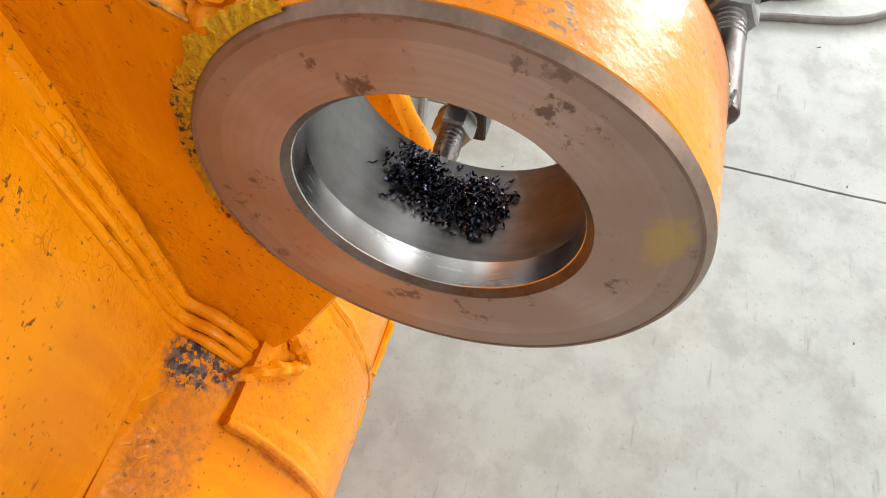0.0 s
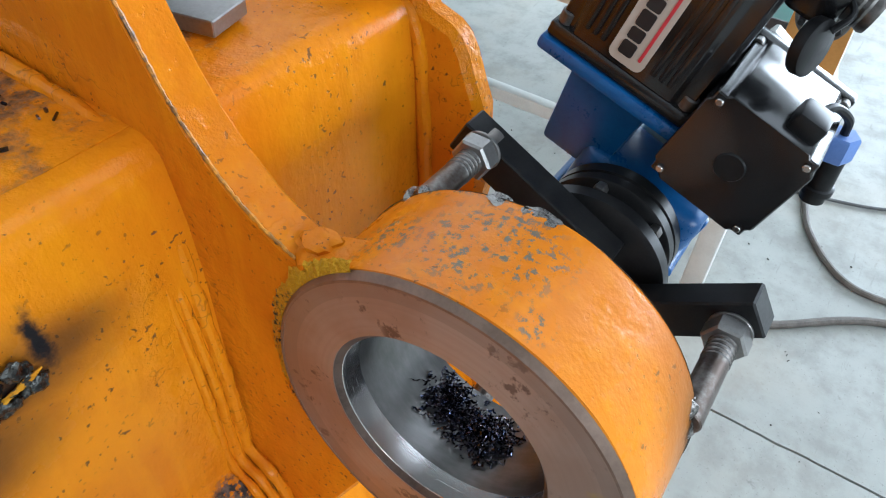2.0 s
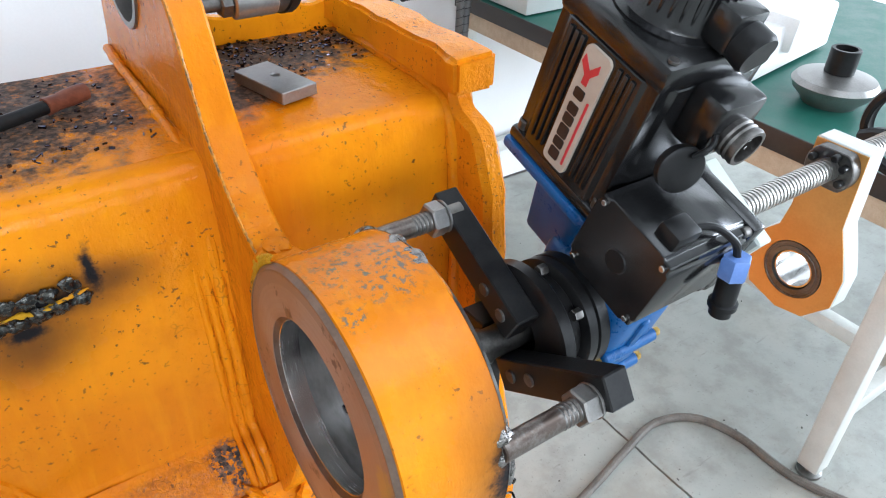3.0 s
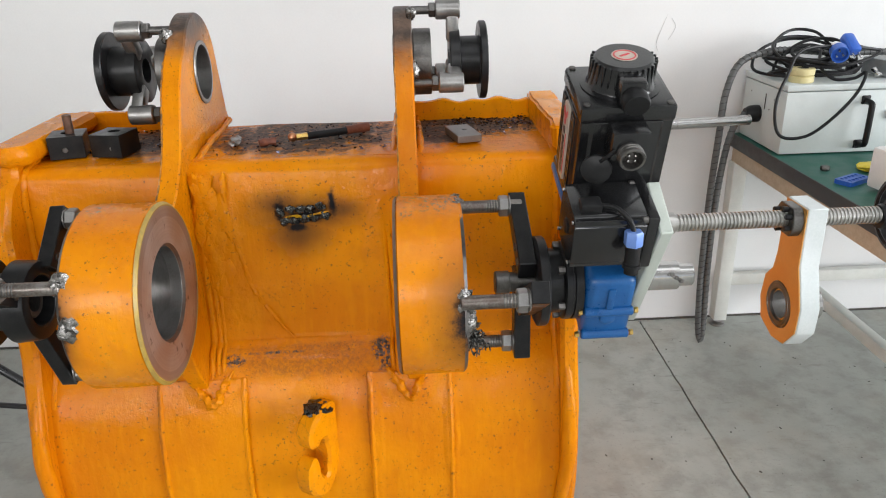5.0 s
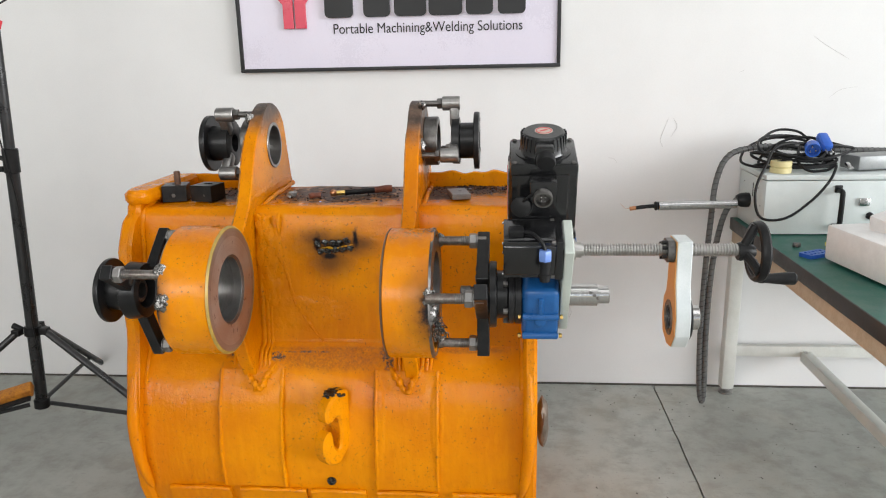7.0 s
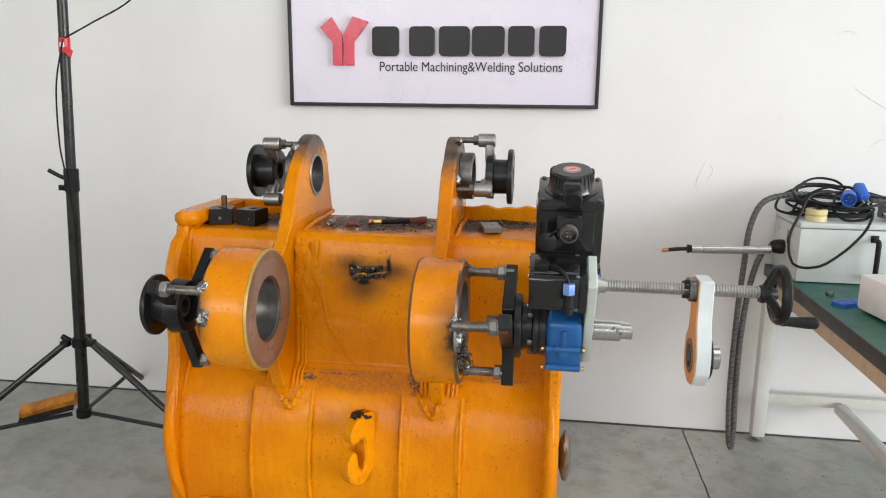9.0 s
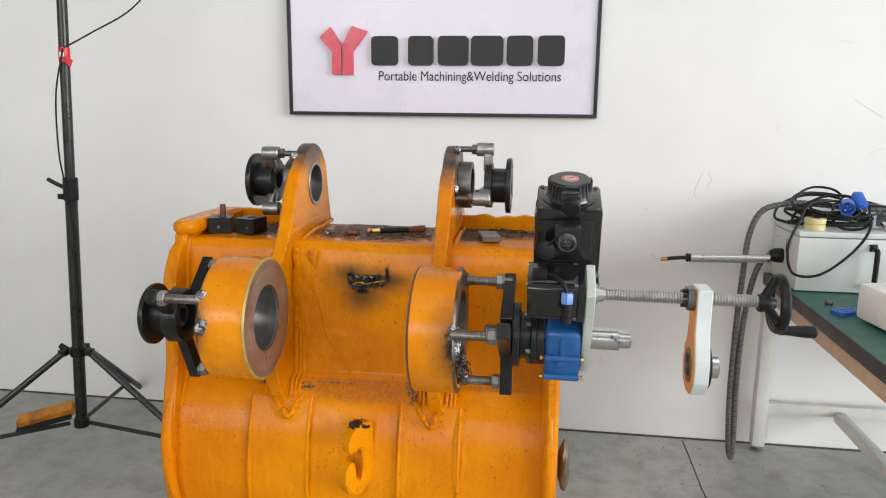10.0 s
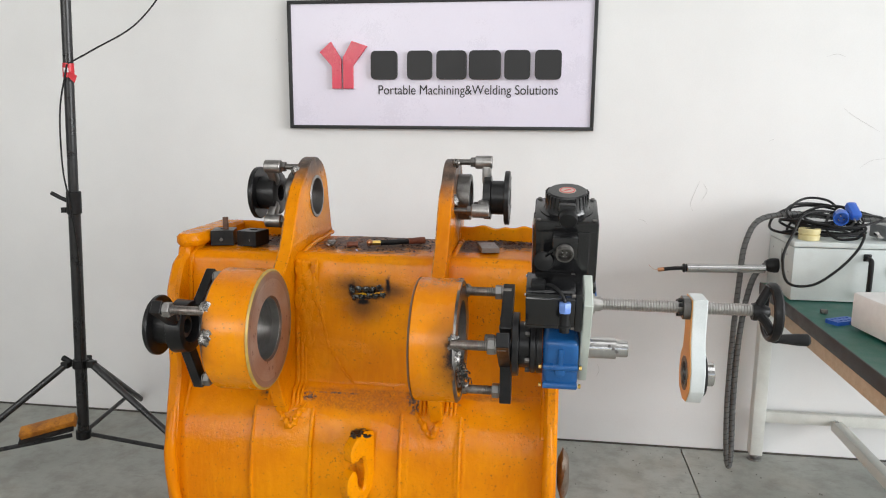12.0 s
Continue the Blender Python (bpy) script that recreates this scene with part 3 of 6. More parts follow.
top, bend, plate = shell_profile()
part("top_plate", sheet(top, XL + 0.03, XR - 0.03, 60, 0.02, 0.004, 1), PAINT_TOP, bucket, "orange top plate blackened with soot and swarf")
part("back_plate", sheet(bend + plate, XL + 0.03, XR - 0.03, 60, 0.02, 0.004, 2), PAINT_BACK, bucket)
LOW = [(-1.220, 0.672), (-1.240, 0.655), (-1.268, 0.62), (-1.292, 0.575), (-1.310, 0.52), (-1.321, 0.46), (-1.325, 0.40), (-1.320, 0.34), (-1.305, 0.28), (-1.28, 0.22), (-1.24, 0.16), (-1.18, 0.10), (-1.10, 0.055), (-1.0, 0.03), (-0.8, 0.022), (-0.55, 0.022)]
part("rounded_back", sheet(LOW, XL + 0.03, XR - 0.03, 60, 0.018, 0.005, 3), PAINT_BACK, bucket)


def side_plate(x0, x1, seed):
    """A side cheek whose rim stands proud of the shell and is wavy from hammering and thick paint."""
    rim = [(-0.55, 0.0), (-1.02, 0.004), (-1.12, 0.03), (-1.20, 0.08), (-1.255, 0.15), (-1.298, 0.22), (-1.322, 0.30), (-1.336, 0.38), (-1.338, 0.47), (-1.330, 0.55), (-1.310, 0.62), (-1.290, 0.69), (-1.284, 0.76), (-1.284, 0.84), (-1.280, 0.90), (-1.266, 0.95), (-1.240, 0.995), (-1.205, 1.012), (-1.200, 1.030), (-1.17, 1.045), (-1.10, 1.052), (-0.98, 1.052), (-0.88, 1.05), (-0.80, 1.0), (-0.70, 0.7), (-0.62, 0.35)]
    pts = [(p.x, p.y) for p in smooth_path([(y, z, 0) for y, z in rim], 2)]
    pts = [(y + 0.006 * noise.noise(Vector((y * 22, z * 22, seed))), z + 0.005 * noise.noise(Vector((z * 22, y * 22, seed)))) for y, z in pts]
    return prism([pts], x0, x1, "x", 0.008)


for x0, x1, s in ((XL, XL + 0.034, 4.0), (XR - 0.034, XR, 9.0)):
    part("side_plate", side_plate(x0, x1, s), PAINT, bucket)
    xc = x1 - 0.012 if x0 < 0 else x0 + 0.012
    side = -1 if x0 < 0 else 1
    edge = [(xc - side * 0.014, y - 0.004, z) for y, z in ((-0.93, 1.026), (-1.05, 1.026), (-1.15, 1.022), (-1.194, 0.99), (-1.208, 0.9), (-1.216, 0.8), (-1.220, 0.7), (-1.25, 0.64), (-1.285, 0.58))]
    part("weld_bead", tube(smooth_path(edge, 24), 0.0075, 10, None, 0.3, s, 35), PAINT, bucket)
    strip = [(xc, -1.285, 0.66), (xc + side * 0.002, -1.328, 0.55), (xc + side * 0.002, -1.340, 0.45), (xc - side * 0.006, -1.333, 0.36), (xc - side * 0.016, -1.318, 0.30)]
    part("edge_strip", tube(smooth_path(strip, 10), 0.016, 12, None, 0.15, s, 30, True), PAINT, bucket)


part("corner_plate", prism([[(XL - 0.012, -1.165), (XL - 0.002, -1.205), (XL + 0.025, -1.215), (XL + 0.06, -1.19), (XL + 0.068, -0.90), (XL - 0.012, -0.90)]], 1.030, 1.066, "z", 0.010), PAINT, bucket)


def rim_bar(x0, x1, y0, y1, z0, z1, seed):
    """A flame-cut bar on the rim of the cheek, its edges worn uneven under thick paint."""
    bm = box(((x0 + x1) / 2, (y0 + y1) / 2, (z0 + z1) / 2), (x1 - x0, y1 - y0, z1 - z0))
    bmesh.ops.subdivide_edges(bm, edges=[e for e in bm.edges if abs(e.verts[0].co.y - e.verts[1].co.y) > 0.1], cuts=24, use_grid_fill=True)
    for v in bm.verts:
        v.co += Vector((noise.noise(v.co * 26 + Vector((seed, 0, 0))), 0.8 * noise.noise(v.co * 30 + Vector((0, seed, 0))), noise.noise(v.co * 22 + Vector((0, 0, seed))))) * 0.0045
    bmesh.ops.bevel(bm, geom=[e for e in bm.edges if len(e.link_faces) == 2 and e.calc_face_angle(0) > 0.7], offset=0.005, segments=2, affect="EDGES")
    return bm


part("rim_bar", rim_bar(XR - 0.046, XR + 0.010, -1.222, -0.90, 1.030, 1.076, 5.0), PAINT, bucket)


def lip(x0, x1, seed):
    """The raised rear lip of the top, with a ragged cut edge."""
    n = 30
    zs = [1.062 + 0.012 * noise.noise(Vector((i * 0.22, seed, 0))) for i in range(n + 1)]
    loop = [(x0 + (x1 - x0) * i / n, z) for i, z in enumerate(zs)] + [(x1, 0.99), (x0, 0.99)]
    return prism([loop], -0.905, -0.885, "y", 0.003)


part("rear_lip", lip(0.618, XR - 0.02, 2.0), PAINT, bucket)
part("rear_lip", lip(XL + 0.02, 0.16, 7.0), PAINT, bucket)


EAR_EDGE = [(-1.305, 0.975), (-1.288, 0.983), (-1.268, 0.994), (-1.240, 1.019), (-1.222, 1.040), (-1.206, 1.064), (-1.184, 1.108), (-1.160, 1.154), (-1.128, 1.193)]


def lug(x0, x1):
    """An ear plate that rises from the shell, holds the lower boss in its hollow and the upper bore in its eye."""
    outer = [(-1.262, 0.575), (-1.315, 0.655)]
    outer += arc((AY, AZ), BOSS_R - 0.006, -62, 60, 14)
    outer += EAR_EDGE
    outer += arc((EY, EZ), 0.112, 145, 12, 16)
    outer += [(-0.872, 1.10), (-0.858, 1.05), (-0.845, 1.028), (-0.90, 1.0), (-1.0, 1.0), (-1.12, 1.0), (-1.17, 0.95), (-1.19, 0.75), (-1.20, 0.66)]
    return prism([outer, circle((EY, EZ), 0.055, 40)], x0, x1, "x", 0.003)


LUGS = ((0.172, 0.206), (0.585, 0.620))
for i, (x0, x1) in enumerate(LUGS):
    part("ear_plate", lug(x0, x1), PAINT_LUG, bucket)
    part("worn_edge", tube(smooth_path([(x0 + 0.0012, y - 0.0006, z + 0.0006) for y, z in EAR_EDGE], 14), 0.0014, 7, None, 0.9, i * 4.0, 260), CHIPPED_EDGE, bucket)
    part("ear_bush", ring((x0 - 0.003, EY, EZ), (x1 + 0.003, EY, EZ), 0.0610, 0.0525), GREY_STEEL, bucket, "bright bored steel bush in the ear")
    for xs, dx in ((x0, -1), (x1, 1)):
        path = [(xs + dx * 0.004, -1.275, 0.60), (xs + dx * 0.006, -1.25, 0.655), (xs + dx * 0.006, -1.222, 0.68), (xs + dx * 0.008, -1.218, 0.78), (xs + dx * 0.01, -1.208, 0.88), (xs + dx * 0.01, -1.196, 0.96), (xs + dx * 0.008, -1.16, 1.01), (xs + dx * 0.008, -1.06, 1.026), (xs + dx * 0.006, -0.95, 1.026), (xs + dx * 0.004, -0.87, 1.03)]
        for k, (ox, oy, rr) in enumerate(((0.0, 0.003, 0.0065), (0.012, 0.0030, 0.0052), (0.022, 0.0030, 0.0044))):
            strand = [(x + dx * ox, y + oy, z + (0.002 if z > 1.0 else 0) - oy * (0.6 if z > 1.0 else 0)) for x, y, z in (path if k == 0 else path[:6])]
            part("weld_bead", tube(smooth_path(strand, 40), rr, 10, None, 0.28, i * 5 + dx + k * 2.7, 55), PAINT_LUG, bucket)


def eccentric_face(f, inner, hole, hy, hz, R, cz):
    """A thin faced ring whose bored hole sits a little off the centre of the boss."""
    bm = bmesh.new()
    rows = []
    for x, k in ((f, 0), (f, 0.33), (f, 0.67), (f, 1), (f - inner * 0.006, 1), (f - inner * 0.006, 0)):
        row = []
        for a in range(96):
            th = 2 * math.pi * a / 96
            c, d = math.cos(th), math.sin(th)
            y0, z0, y1, z1 = hy + hole * c, hz + hole * d, AY + (R - 0.004) * c, cz + (R - 0.004) * d
            row.append(bm.verts.new((x, y0 + (y1 - y0) * k, z0 + (z1 - z0) * k)))
        rows.append(row)
    for A, B in zip(rows, rows[1:] + rows[:1]):
        for a in range(96):
            bm.faces.new((A[a], A[(a + 1) % 96], B[(a + 1) % 96], B[a]))
    return bm


def boss(x0, x1, face_x, bright, BORE_R, bore_y, bore_z, R, cz):
    """A thick turned ring: painted outside, machined on one face, bored with a shallow step."""
    inner = 1 if face_x == x1 else -1
    out_x = x0 if inner == 1 else x1
    bm = lathe([(0, R - 0.004), (inner * 0.004, R), (inner * (abs(x1 - x0) - 0.006), R), (inner * (abs(x1 - x0) - 0.002), R - 0.005), (inner * (abs(x1 - x0) - 0.002), R - 0.02), (0, R - 0.02)], (out_x, AY, cz), (1, 0, 0), 96, None, True, 0.0012, x0 * 9)
    body = part("boss", bm, PAINT_BOSS, bucket)
    f = face_x
    part("machined_face", eccentric_face(f, inner, BORE_R + 0.005, bore_y, bore_z, R, cz), FACE_GREY if bright else FACE, body, "bare machined steel face" if bright else "bare brownish machined steel face")
    w = abs(x1 - x0)
    part("bore", lathe([(-inner * 0.0245, BORE_R + 0.0035), (-inner * w, BORE_R + 0.0035), (-inner * w, R - 0.025), (-inner * 0.0245, R - 0.025)], (f, bore_y, bore_z), (1, 0, 0), 96), BORE, body, "dull grey bored steel hole")
    part("land", lathe([(-inner * 0.0045, BORE_R + 0.0005), (-inner * 0.005, BORE_R), (-inner * 0.0238, BORE_R), (-inner * 0.0243, BORE_R + 0.0036), (-inner * 0.0243, BORE_R + 0.02), (-inner * 0.0075, BORE_R + 0.02)], (f, bore_y, bore_z), (1, 0, 0), 96), GREY_STEEL if bright else LAND, body, "bright freshly bored steel land")
    part("chamfer", lathe([(-inner * 0.0005, BORE_R + 0.0049), (-inner * 0.0046, BORE_R + 0.0004), (-inner * 0.007, BORE_R + 0.0049)], (f, bore_y, bore_z), (1, 0, 0), 96), RIM_DARK, body)
    part("back_rim", lathe([(-0.0006 * inner, R - 0.012), (-0.0006 * inner, R - 0.004), (0.0045 * inner, R + 0.0005), (0.0045 * inner, R - 0.012)], (out_x, AY, cz), (1, 0, 0), 96), DARK_STEEL, body)
    part("rim", lathe([(0.0005 * inner, R - 0.006), (0.0005 * inner, R - 0.004), (-0.004 * inner, R + 0.0004), (-0.004 * inner, R - 0.006)], (f, AY, cz), (1, 0, 0), 96), RIM_OLIVE if bright else RIM_BROWN, body)
    return body


BOSS_L, BOSS_RT = (0.112, 0.2225), (0.579, 0.682)
RIGHT_BORE = (0.0805, -1.423, 0.8835)
boss(*BOSS_L, BOSS_L[1], True, 0.0735, -1.431, 0.882, 0.1435, 0.8795)
boss(*BOSS_RT, BOSS_RT[0], False, *RIGHT_BORE, BOSS_R, 0.8750)
pts = [(0.206, y, z) for y, z in arc((AY, AZ), BOSS_R + 0.0015, -72, 68, 420)]
part("boss_weld", tube(pts, 0.0050, 12, None, 0.45, 1.0, 330, True), RIM_YELLOW, bucket, "ragged yellow painted weld round the boss")


def weld_band(x_in, x_out, a0, a1, seed):
    """A flat ragged fillet of weld and torn paint between the boss and the face of its ear."""
    bm = bmesh.new()
    n, rows = 300, []
    for i in range(n + 1):
        th = radians(a0 + (a1 - a0) * i / n)
        fade = min(1.0, 6 * i / n, 6 * (n - i) / n)
        w = (0.0095 + 0.004 * noise.noise(Vector((th * 9, seed, 0))) + 0.004 * noise.noise(Vector((th * 40, seed, 2)))) * (0.35 + 0.65 * fade)
        row = []
        for k in range(8):
            q = k / 7
            r = BOSS_R - 0.003 + (w + 0.003) * q
            x = x_in + (x_out - x_in) * q
            if 0 < k < 7:
                x -= 0.0020 * (noise.noise(Vector((th * 55, q * 5, seed))) + 0.6 * noise.noise(Vector((th * 130, q * 9, seed)))) + 0.0012
            row.append(bm.verts.new((x, AY + r * math.cos(th), AZ + r * math.sin(th))))
        rows.append(row)
    for A, B in zip(rows, rows[1:]):
        for k in range(7):
            bm.faces.new((A[k], A[k + 1], B[k + 1], B[k]))
    return bm


part("boss_weld", weld_band(0.5812, 0.5856, -74, 60, 4.0), RIM_YELLOW, bucket, "wide ragged band of yellow painted weld round the boss", 60)

# reinforcing pads and hook on the rounded back
for x0, x1 in ((0.114, 0.272), (0.512, 0.664)):
    prof = [(y - 0.008, z) for y, z in LOW if 0.33 < z < 0.64] + [(-1.3245, 0.318)]
    part("pad", sheet(prof, x0, x1, 12, 0.012, 0.003, x0 * 7), PAINT_BACK, bucket)
    for xe in (x0, x1):
        part("weld_bead", tube(smooth_path([(xe, y + 0.004, z) for y, z in prof], 8), 0.006, 8, None, 0.4, xe, 60), PAINT_BACK, bucket)


for x0, x1, s in ((-0.04, 0.122, 3.0), (0.148, 0.322, 5.0), (0.336, 0.478, 8.0), (0.508, 0.664, 2.0), (0.70, 0.86, 6.0)):
    prof = [(-1.318, 0.300), (-1.314, 0.275), (-1.298, 0.235), (-1.27, 0.185), (-1.225, 0.13), (-1.17, 0.085)]
    part("wear_plate", sheet(prof, x0, x1, 12, 0.012, 0.004, s), PAINT_BACK, bucket)
    part("weld_bead", tube(smooth_path([(x0, -1.316, 0.301), ((x0 + x1) / 2, -1.317, 0.303), (x1, -1.316, 0.301)], 10), 0.0065, 8, None, 0.5, s, 70), PAINT_BACK, bucket)


def hook():
    """A stubby cast C-shaped lifting hook that stands off the back and turns a little aside."""
    side = [(0.0, 0.585), (-0.030, 0.592), (-0.062, 0.580), (-0.082, 0.556), (-0.082, 0.530), (-0.066, 0.520), (-0.052, 0.528), (-0.040, 0.522), (-0.036, 0.480), (-0.040, 0.450), (-0.050, 0.444), (-0.058, 0.456), (-0.064, 0.492), (-0.076, 0.500), (-0.092, 0.488), (-0.098, 0.462), (-0.090, 0.428), (-0.070, 0.408), (-0.044, 0.404), (-0.018, 0.424), (0.0, 0.452)]
    pts = [(p.x, p.y) for p in smooth_path([(d, z, 0) for d, z in side], 3)]
    bm = prism([pts], -0.019, 0.019, "x", 0.006)
    for v in bm.verts:
        v.co += Vector((noise.noise(v.co * 60), noise.noise(v.co * 55 + Vector((4, 0, 0))), 0)) * 0.0025
    bmesh.ops.transform(bm, matrix=Matrix.Translation((0.432, -1.302, 0.0)) @ Matrix.Rotation(radians(-30), 4, "Z"), verts=bm.verts)
    return bm


part("lifting_hook", hook(), PAINT_BACK, bucket, "stubby painted lifting hook with a sooty weld on top")

# ---- swarf in the right-hand bore, burnt beads, clots of weld ----
SWARF = surface("blued_steel_swarf", (0.022, 0.040, 0.095), (0.15, 0.125, 0.13), (0.12, 0.25), 1.0, 160, 600, 0.1, 0.001)
CHARRED = surface("charred_weld", (0.016, 0.016, 0.017), (0.10, 0.10, 0.09), (0.15, 0.35), 0.8, 140, 500, 0.5, 0.002)


def swarf_pile():
    """Short thin curls of steel in two low heaps at the bottom of the bore."""
    rnd = random.Random(5)
    bm = bmesh.new()
    R, by, bz = RIGHT_BORE[0] + 0.0035, RIGHT_BORE[1], RIGHT_BORE[2]
    for i in range(760):
        lobe = rnd.random() < 0.5
        y = rnd.gauss(-1.392, 0.0115) if lobe else rnd.gauss(-1.433, 0.0115)
        v = max(-1.0, min(1.0, rnd.gauss(0, 0.40)))
        off = abs(y - (-1.392 if lobe else -1.433)) / 0.024
        th = radians(-90) + (y - by) / R
        h = 0.0006 + rnd.random() ** 0.8 * 0.019 * max(0.04, 1 - off) * max(0.15, 1 - v * v)
        c = Vector((0.650 + (0.004 if lobe else -0.003) + 0.025 * v, by + (R - h - 0.001) * math.cos(th), bz + (R - h - 0.001) * math.sin(th)))
        d = Vector((rnd.uniform(-1, 1), rnd.uniform(-1, 1), rnd.uniform(-0.25, 0.7))).normalized()
        length, rr = rnd.uniform(0.004, 0.011) * (1.5 if rnd.random() < 0.1 else 1), rnd.uniform(0.0006, 0.0014)
        e1 = d.orthogonal().normalized()
        e2 = d.cross(e1)
        k = 9
        A, B = [], []
        for s in range(k):
            a = s * 1.25 + rnd.random() * 0.2
            p = c + d * (length * (s / (k - 1) - 0.5)) + (e1 * math.cos(a) + e2 * math.sin(a)) * rr
            A.append(bm.verts.new(p))
            B.append(bm.verts.new(p + d * 0.0018 + (e1 * math.sin(a) - e2 * math.cos(a)) * 0.0003))
        for s in range(k - 1):
            bm.faces.new((A[s], A[s + 1], B[s + 1], B[s]))
    return bm


def hanging_swarf():
    """A few tangled strands of swarf that hang from the edge of the boss."""
    r = random.Random(8)
    bm = bmesh.new()
    for i in range(26):
        p = Vector((0.690 + r.uniform(-0.003, 0.010), -1.535 + r.uniform(-0.012, 0.012), 0.842 + r.uniform(-0.012, 0.012)))
        pts = [tuple(p)]
        for k in range(6):
            p = p + Vector((r.uniform(-0.005, 0.007), r.uniform(-0.006, 0.006), r.uniform(-0.011, 0.004)))
            pts.append(tuple(p))
        tube(smooth_path(pts, 4), 0.0011, 5, bm)
    return bm


solo("swarf_strands", hanging_swarf(), CHARRED, (0.69, -1.535, 0.842), "tangled dark strands of swarf clinging to the boss edge", "swarf", kind="stuff", angle=70)
solo("steel_swarf", swarf_pile(), SWARF, (0.65, RIGHT_BORE[1], RIGHT_BORE[2] - RIGHT_BORE[0]), "heap of curled blue-black steel turnings lying in the bored hole", "swarf", kind="stuff", angle=70)

rnd = random.Random(11)
bm = bmesh.new()
for i in range(5):
    for j in range(2):
        x = 0.365 + i * 0.0185 + j * 0.007
        z = 0.930 - j * 0.019 + i * 0.002 + rnd.uniform(-0.003, 0.003)
        blob((x, -1.210, z), 0.0080, bm, 3, 0.6, 150, i * 3 + j, (1.05, 0.5, 0.95))
part("burnt_weld_dots", bm, CHARRED, bucket, "row of charred round weld deposits on the painted back")
part("yellow_weld_line", tube(smooth_path([(0.372, -1.208, 0.919), (0.391, -1.209, 0.922), (0.408, -1.209, 0.918), (0.431, -1.210, 0.924), (0.454, -1.210, 0.929)], 10), 0.0028, 8, None, 0.9, 3, 220, True), RIM_YELLOW, bucket)
for c, r, s, m in (((0.676, -1.553, 0.905), 0.019, 1.0, WELD), ((0.680, -1.552, 0.872), 0.017, 2.0, WELD), ((0.684, -1.335, 0.972), 0.013, 3.0, WELD), ((0.684, -1.392, 0.748), 0.014, 4.0, WELD), ((0.117, -1.541, 0.950), 0.017, 5.0, WELD), ((0.126, -1.560, 0.893), 0.020, 6.0, WELD), ((0.170, -1.075, 1.232), 0.013, 8.0, WELD), ((0.617, -1.10, 1.16), 0.017, 9.0, WELD), ((0.620, -1.06, 1.258), 0.011, 10.0, WELD)):
    part("weld_clot", blob(c, r, None, 3, 0.4, 100, s, (0.9, 0.7, 1.15)), m, bucket, "rough silvery clot of weld metal")
part("weld_clot", blob((0.412, -1.332, 0.582), 0.024, None, 3, 0.55, 150, 21, (1.0, 1.0, 0.50)), CHARRED, bucket, "sooty weld at the top of the hook")
part("weld_clot", blob((0.603, -1.313, 0.978), 0.013, None, 3, 0.5, 110, 31, (1.3, 1.2, 0.7)), PAINT_LUG, bucket)
for x, s in ((0.214, 3.0), (0.590, 6.0)):
    pts = smooth_path([(x - 0.05, -1.262, 0.632), (x - 0.024, -1.286, 0.603), (x, -1.300, 0.578), (x + 0.018, -1.290, 0.603), (x + 0.037, -1.262, 0.632)], 24)
    part("weld_bead", tube(pts, 0.0090, 10, None, 0.8, s, 110, True), PAINT_BACK, bucket)
for y, s, w in ((-1.403, 51.0, 1.1), (-1.432, 52.0, 1.5)):
    part("ground_patch", blob((0.676, y, 1.0163 - 4.0 * (y + 1.426) ** 2), 0.009, None, 3, 0.35, 160, s, (0.7, w, 0.06)), WELD, bucket, "ground bare patch of bright steel")
# sagged paint and weld scabs on the back plate beside the left ear
bm = bmesh.new()
for i in range(36):
    t = rnd.random()
    blob((0.225 + rnd.uniform(-0.012, 0.03) + 0.03 * t * rnd.random(), -1.205 - 0.010 * t, 0.985 - 0.20 * t), rnd.uniform(0.010, 0.022), bm, 2, 0.7, 75, i, (0.8, 0.34, 1.5))
part("weld_scab", bm, PAINT_LUG, bucket, "lumpy paint-covered patch of old weld")["kind"] = "stuff"
part("weld_ridge", tube(smooth_path([(0.258, -1.206, 0.945), (0.272, -1.209, 0.89), (0.288, -1.213, 0.83), (0.300, -1.216, 0.78), (0.335, -1.219, 0.72), (0.372, -1.222, 0.668)], 20), 0.0055, 8, None, 0.9, 5, 90, True), PAINT_LUG, bucket)
part("paint_run", tube(smooth_path([(0.268, -1.194, 1.005), (0.267, -1.204, 0.985), (0.268, -1.207, 0.95)], 8), 0.006, 8, None, 0.3, 2, 80, True), PAINT_BACK, bucket)
part("drain_hole", lathe([(0, 0), (0, 0.010), (0.003, 0.012), (0.012, 0.012), (0.012, 0)], (0.391, -1.322, 0.333), (0, 1, 0), 28, None, False), CHARRED, bucket)

# ---- three-armed supports on the bosses ----


STUD_STEEL = surface("rusty_stud_steel", (0.13, 0.10, 0.085), (0.30, 0.28, 0.26), (0.3, 0.5), 0.9, 45, 300, 0.2)


def stud_set(owner, a, nut_x, to_x, y, z, arm_dir, r=0.0105, mat=None):
    """A threaded stud along x with its hexagon nut."""
    s = part("stud", rod((a, y, z), (to_x, y, z), r), mat or STUD_STEEL, owner, "round steel stud")
    part("thread", lathe([(k * 0.0022, r + (0.0006 if k % 2 else -0.0004)) for k in range(12)], (nut_x - arm_dir * 0.026, y, z), (arm_dir, 0, 0), 16, None, False), DARK_STEEL, s)
    n = part("nut", nut((nut_x - arm_dir * 0.006, y, z), (nut_x + arm_dir * 0.011, y, z), 0.031), GREY_STEEL, owner, "hexagon steel nut")
    part("washer", ring((nut_x + arm_dir * 0.011, y, z), (nut_x + arm_dir * 0.0135, y, z), 0.017, 0.009, 24, 0.0005), GREY_STEEL, n)


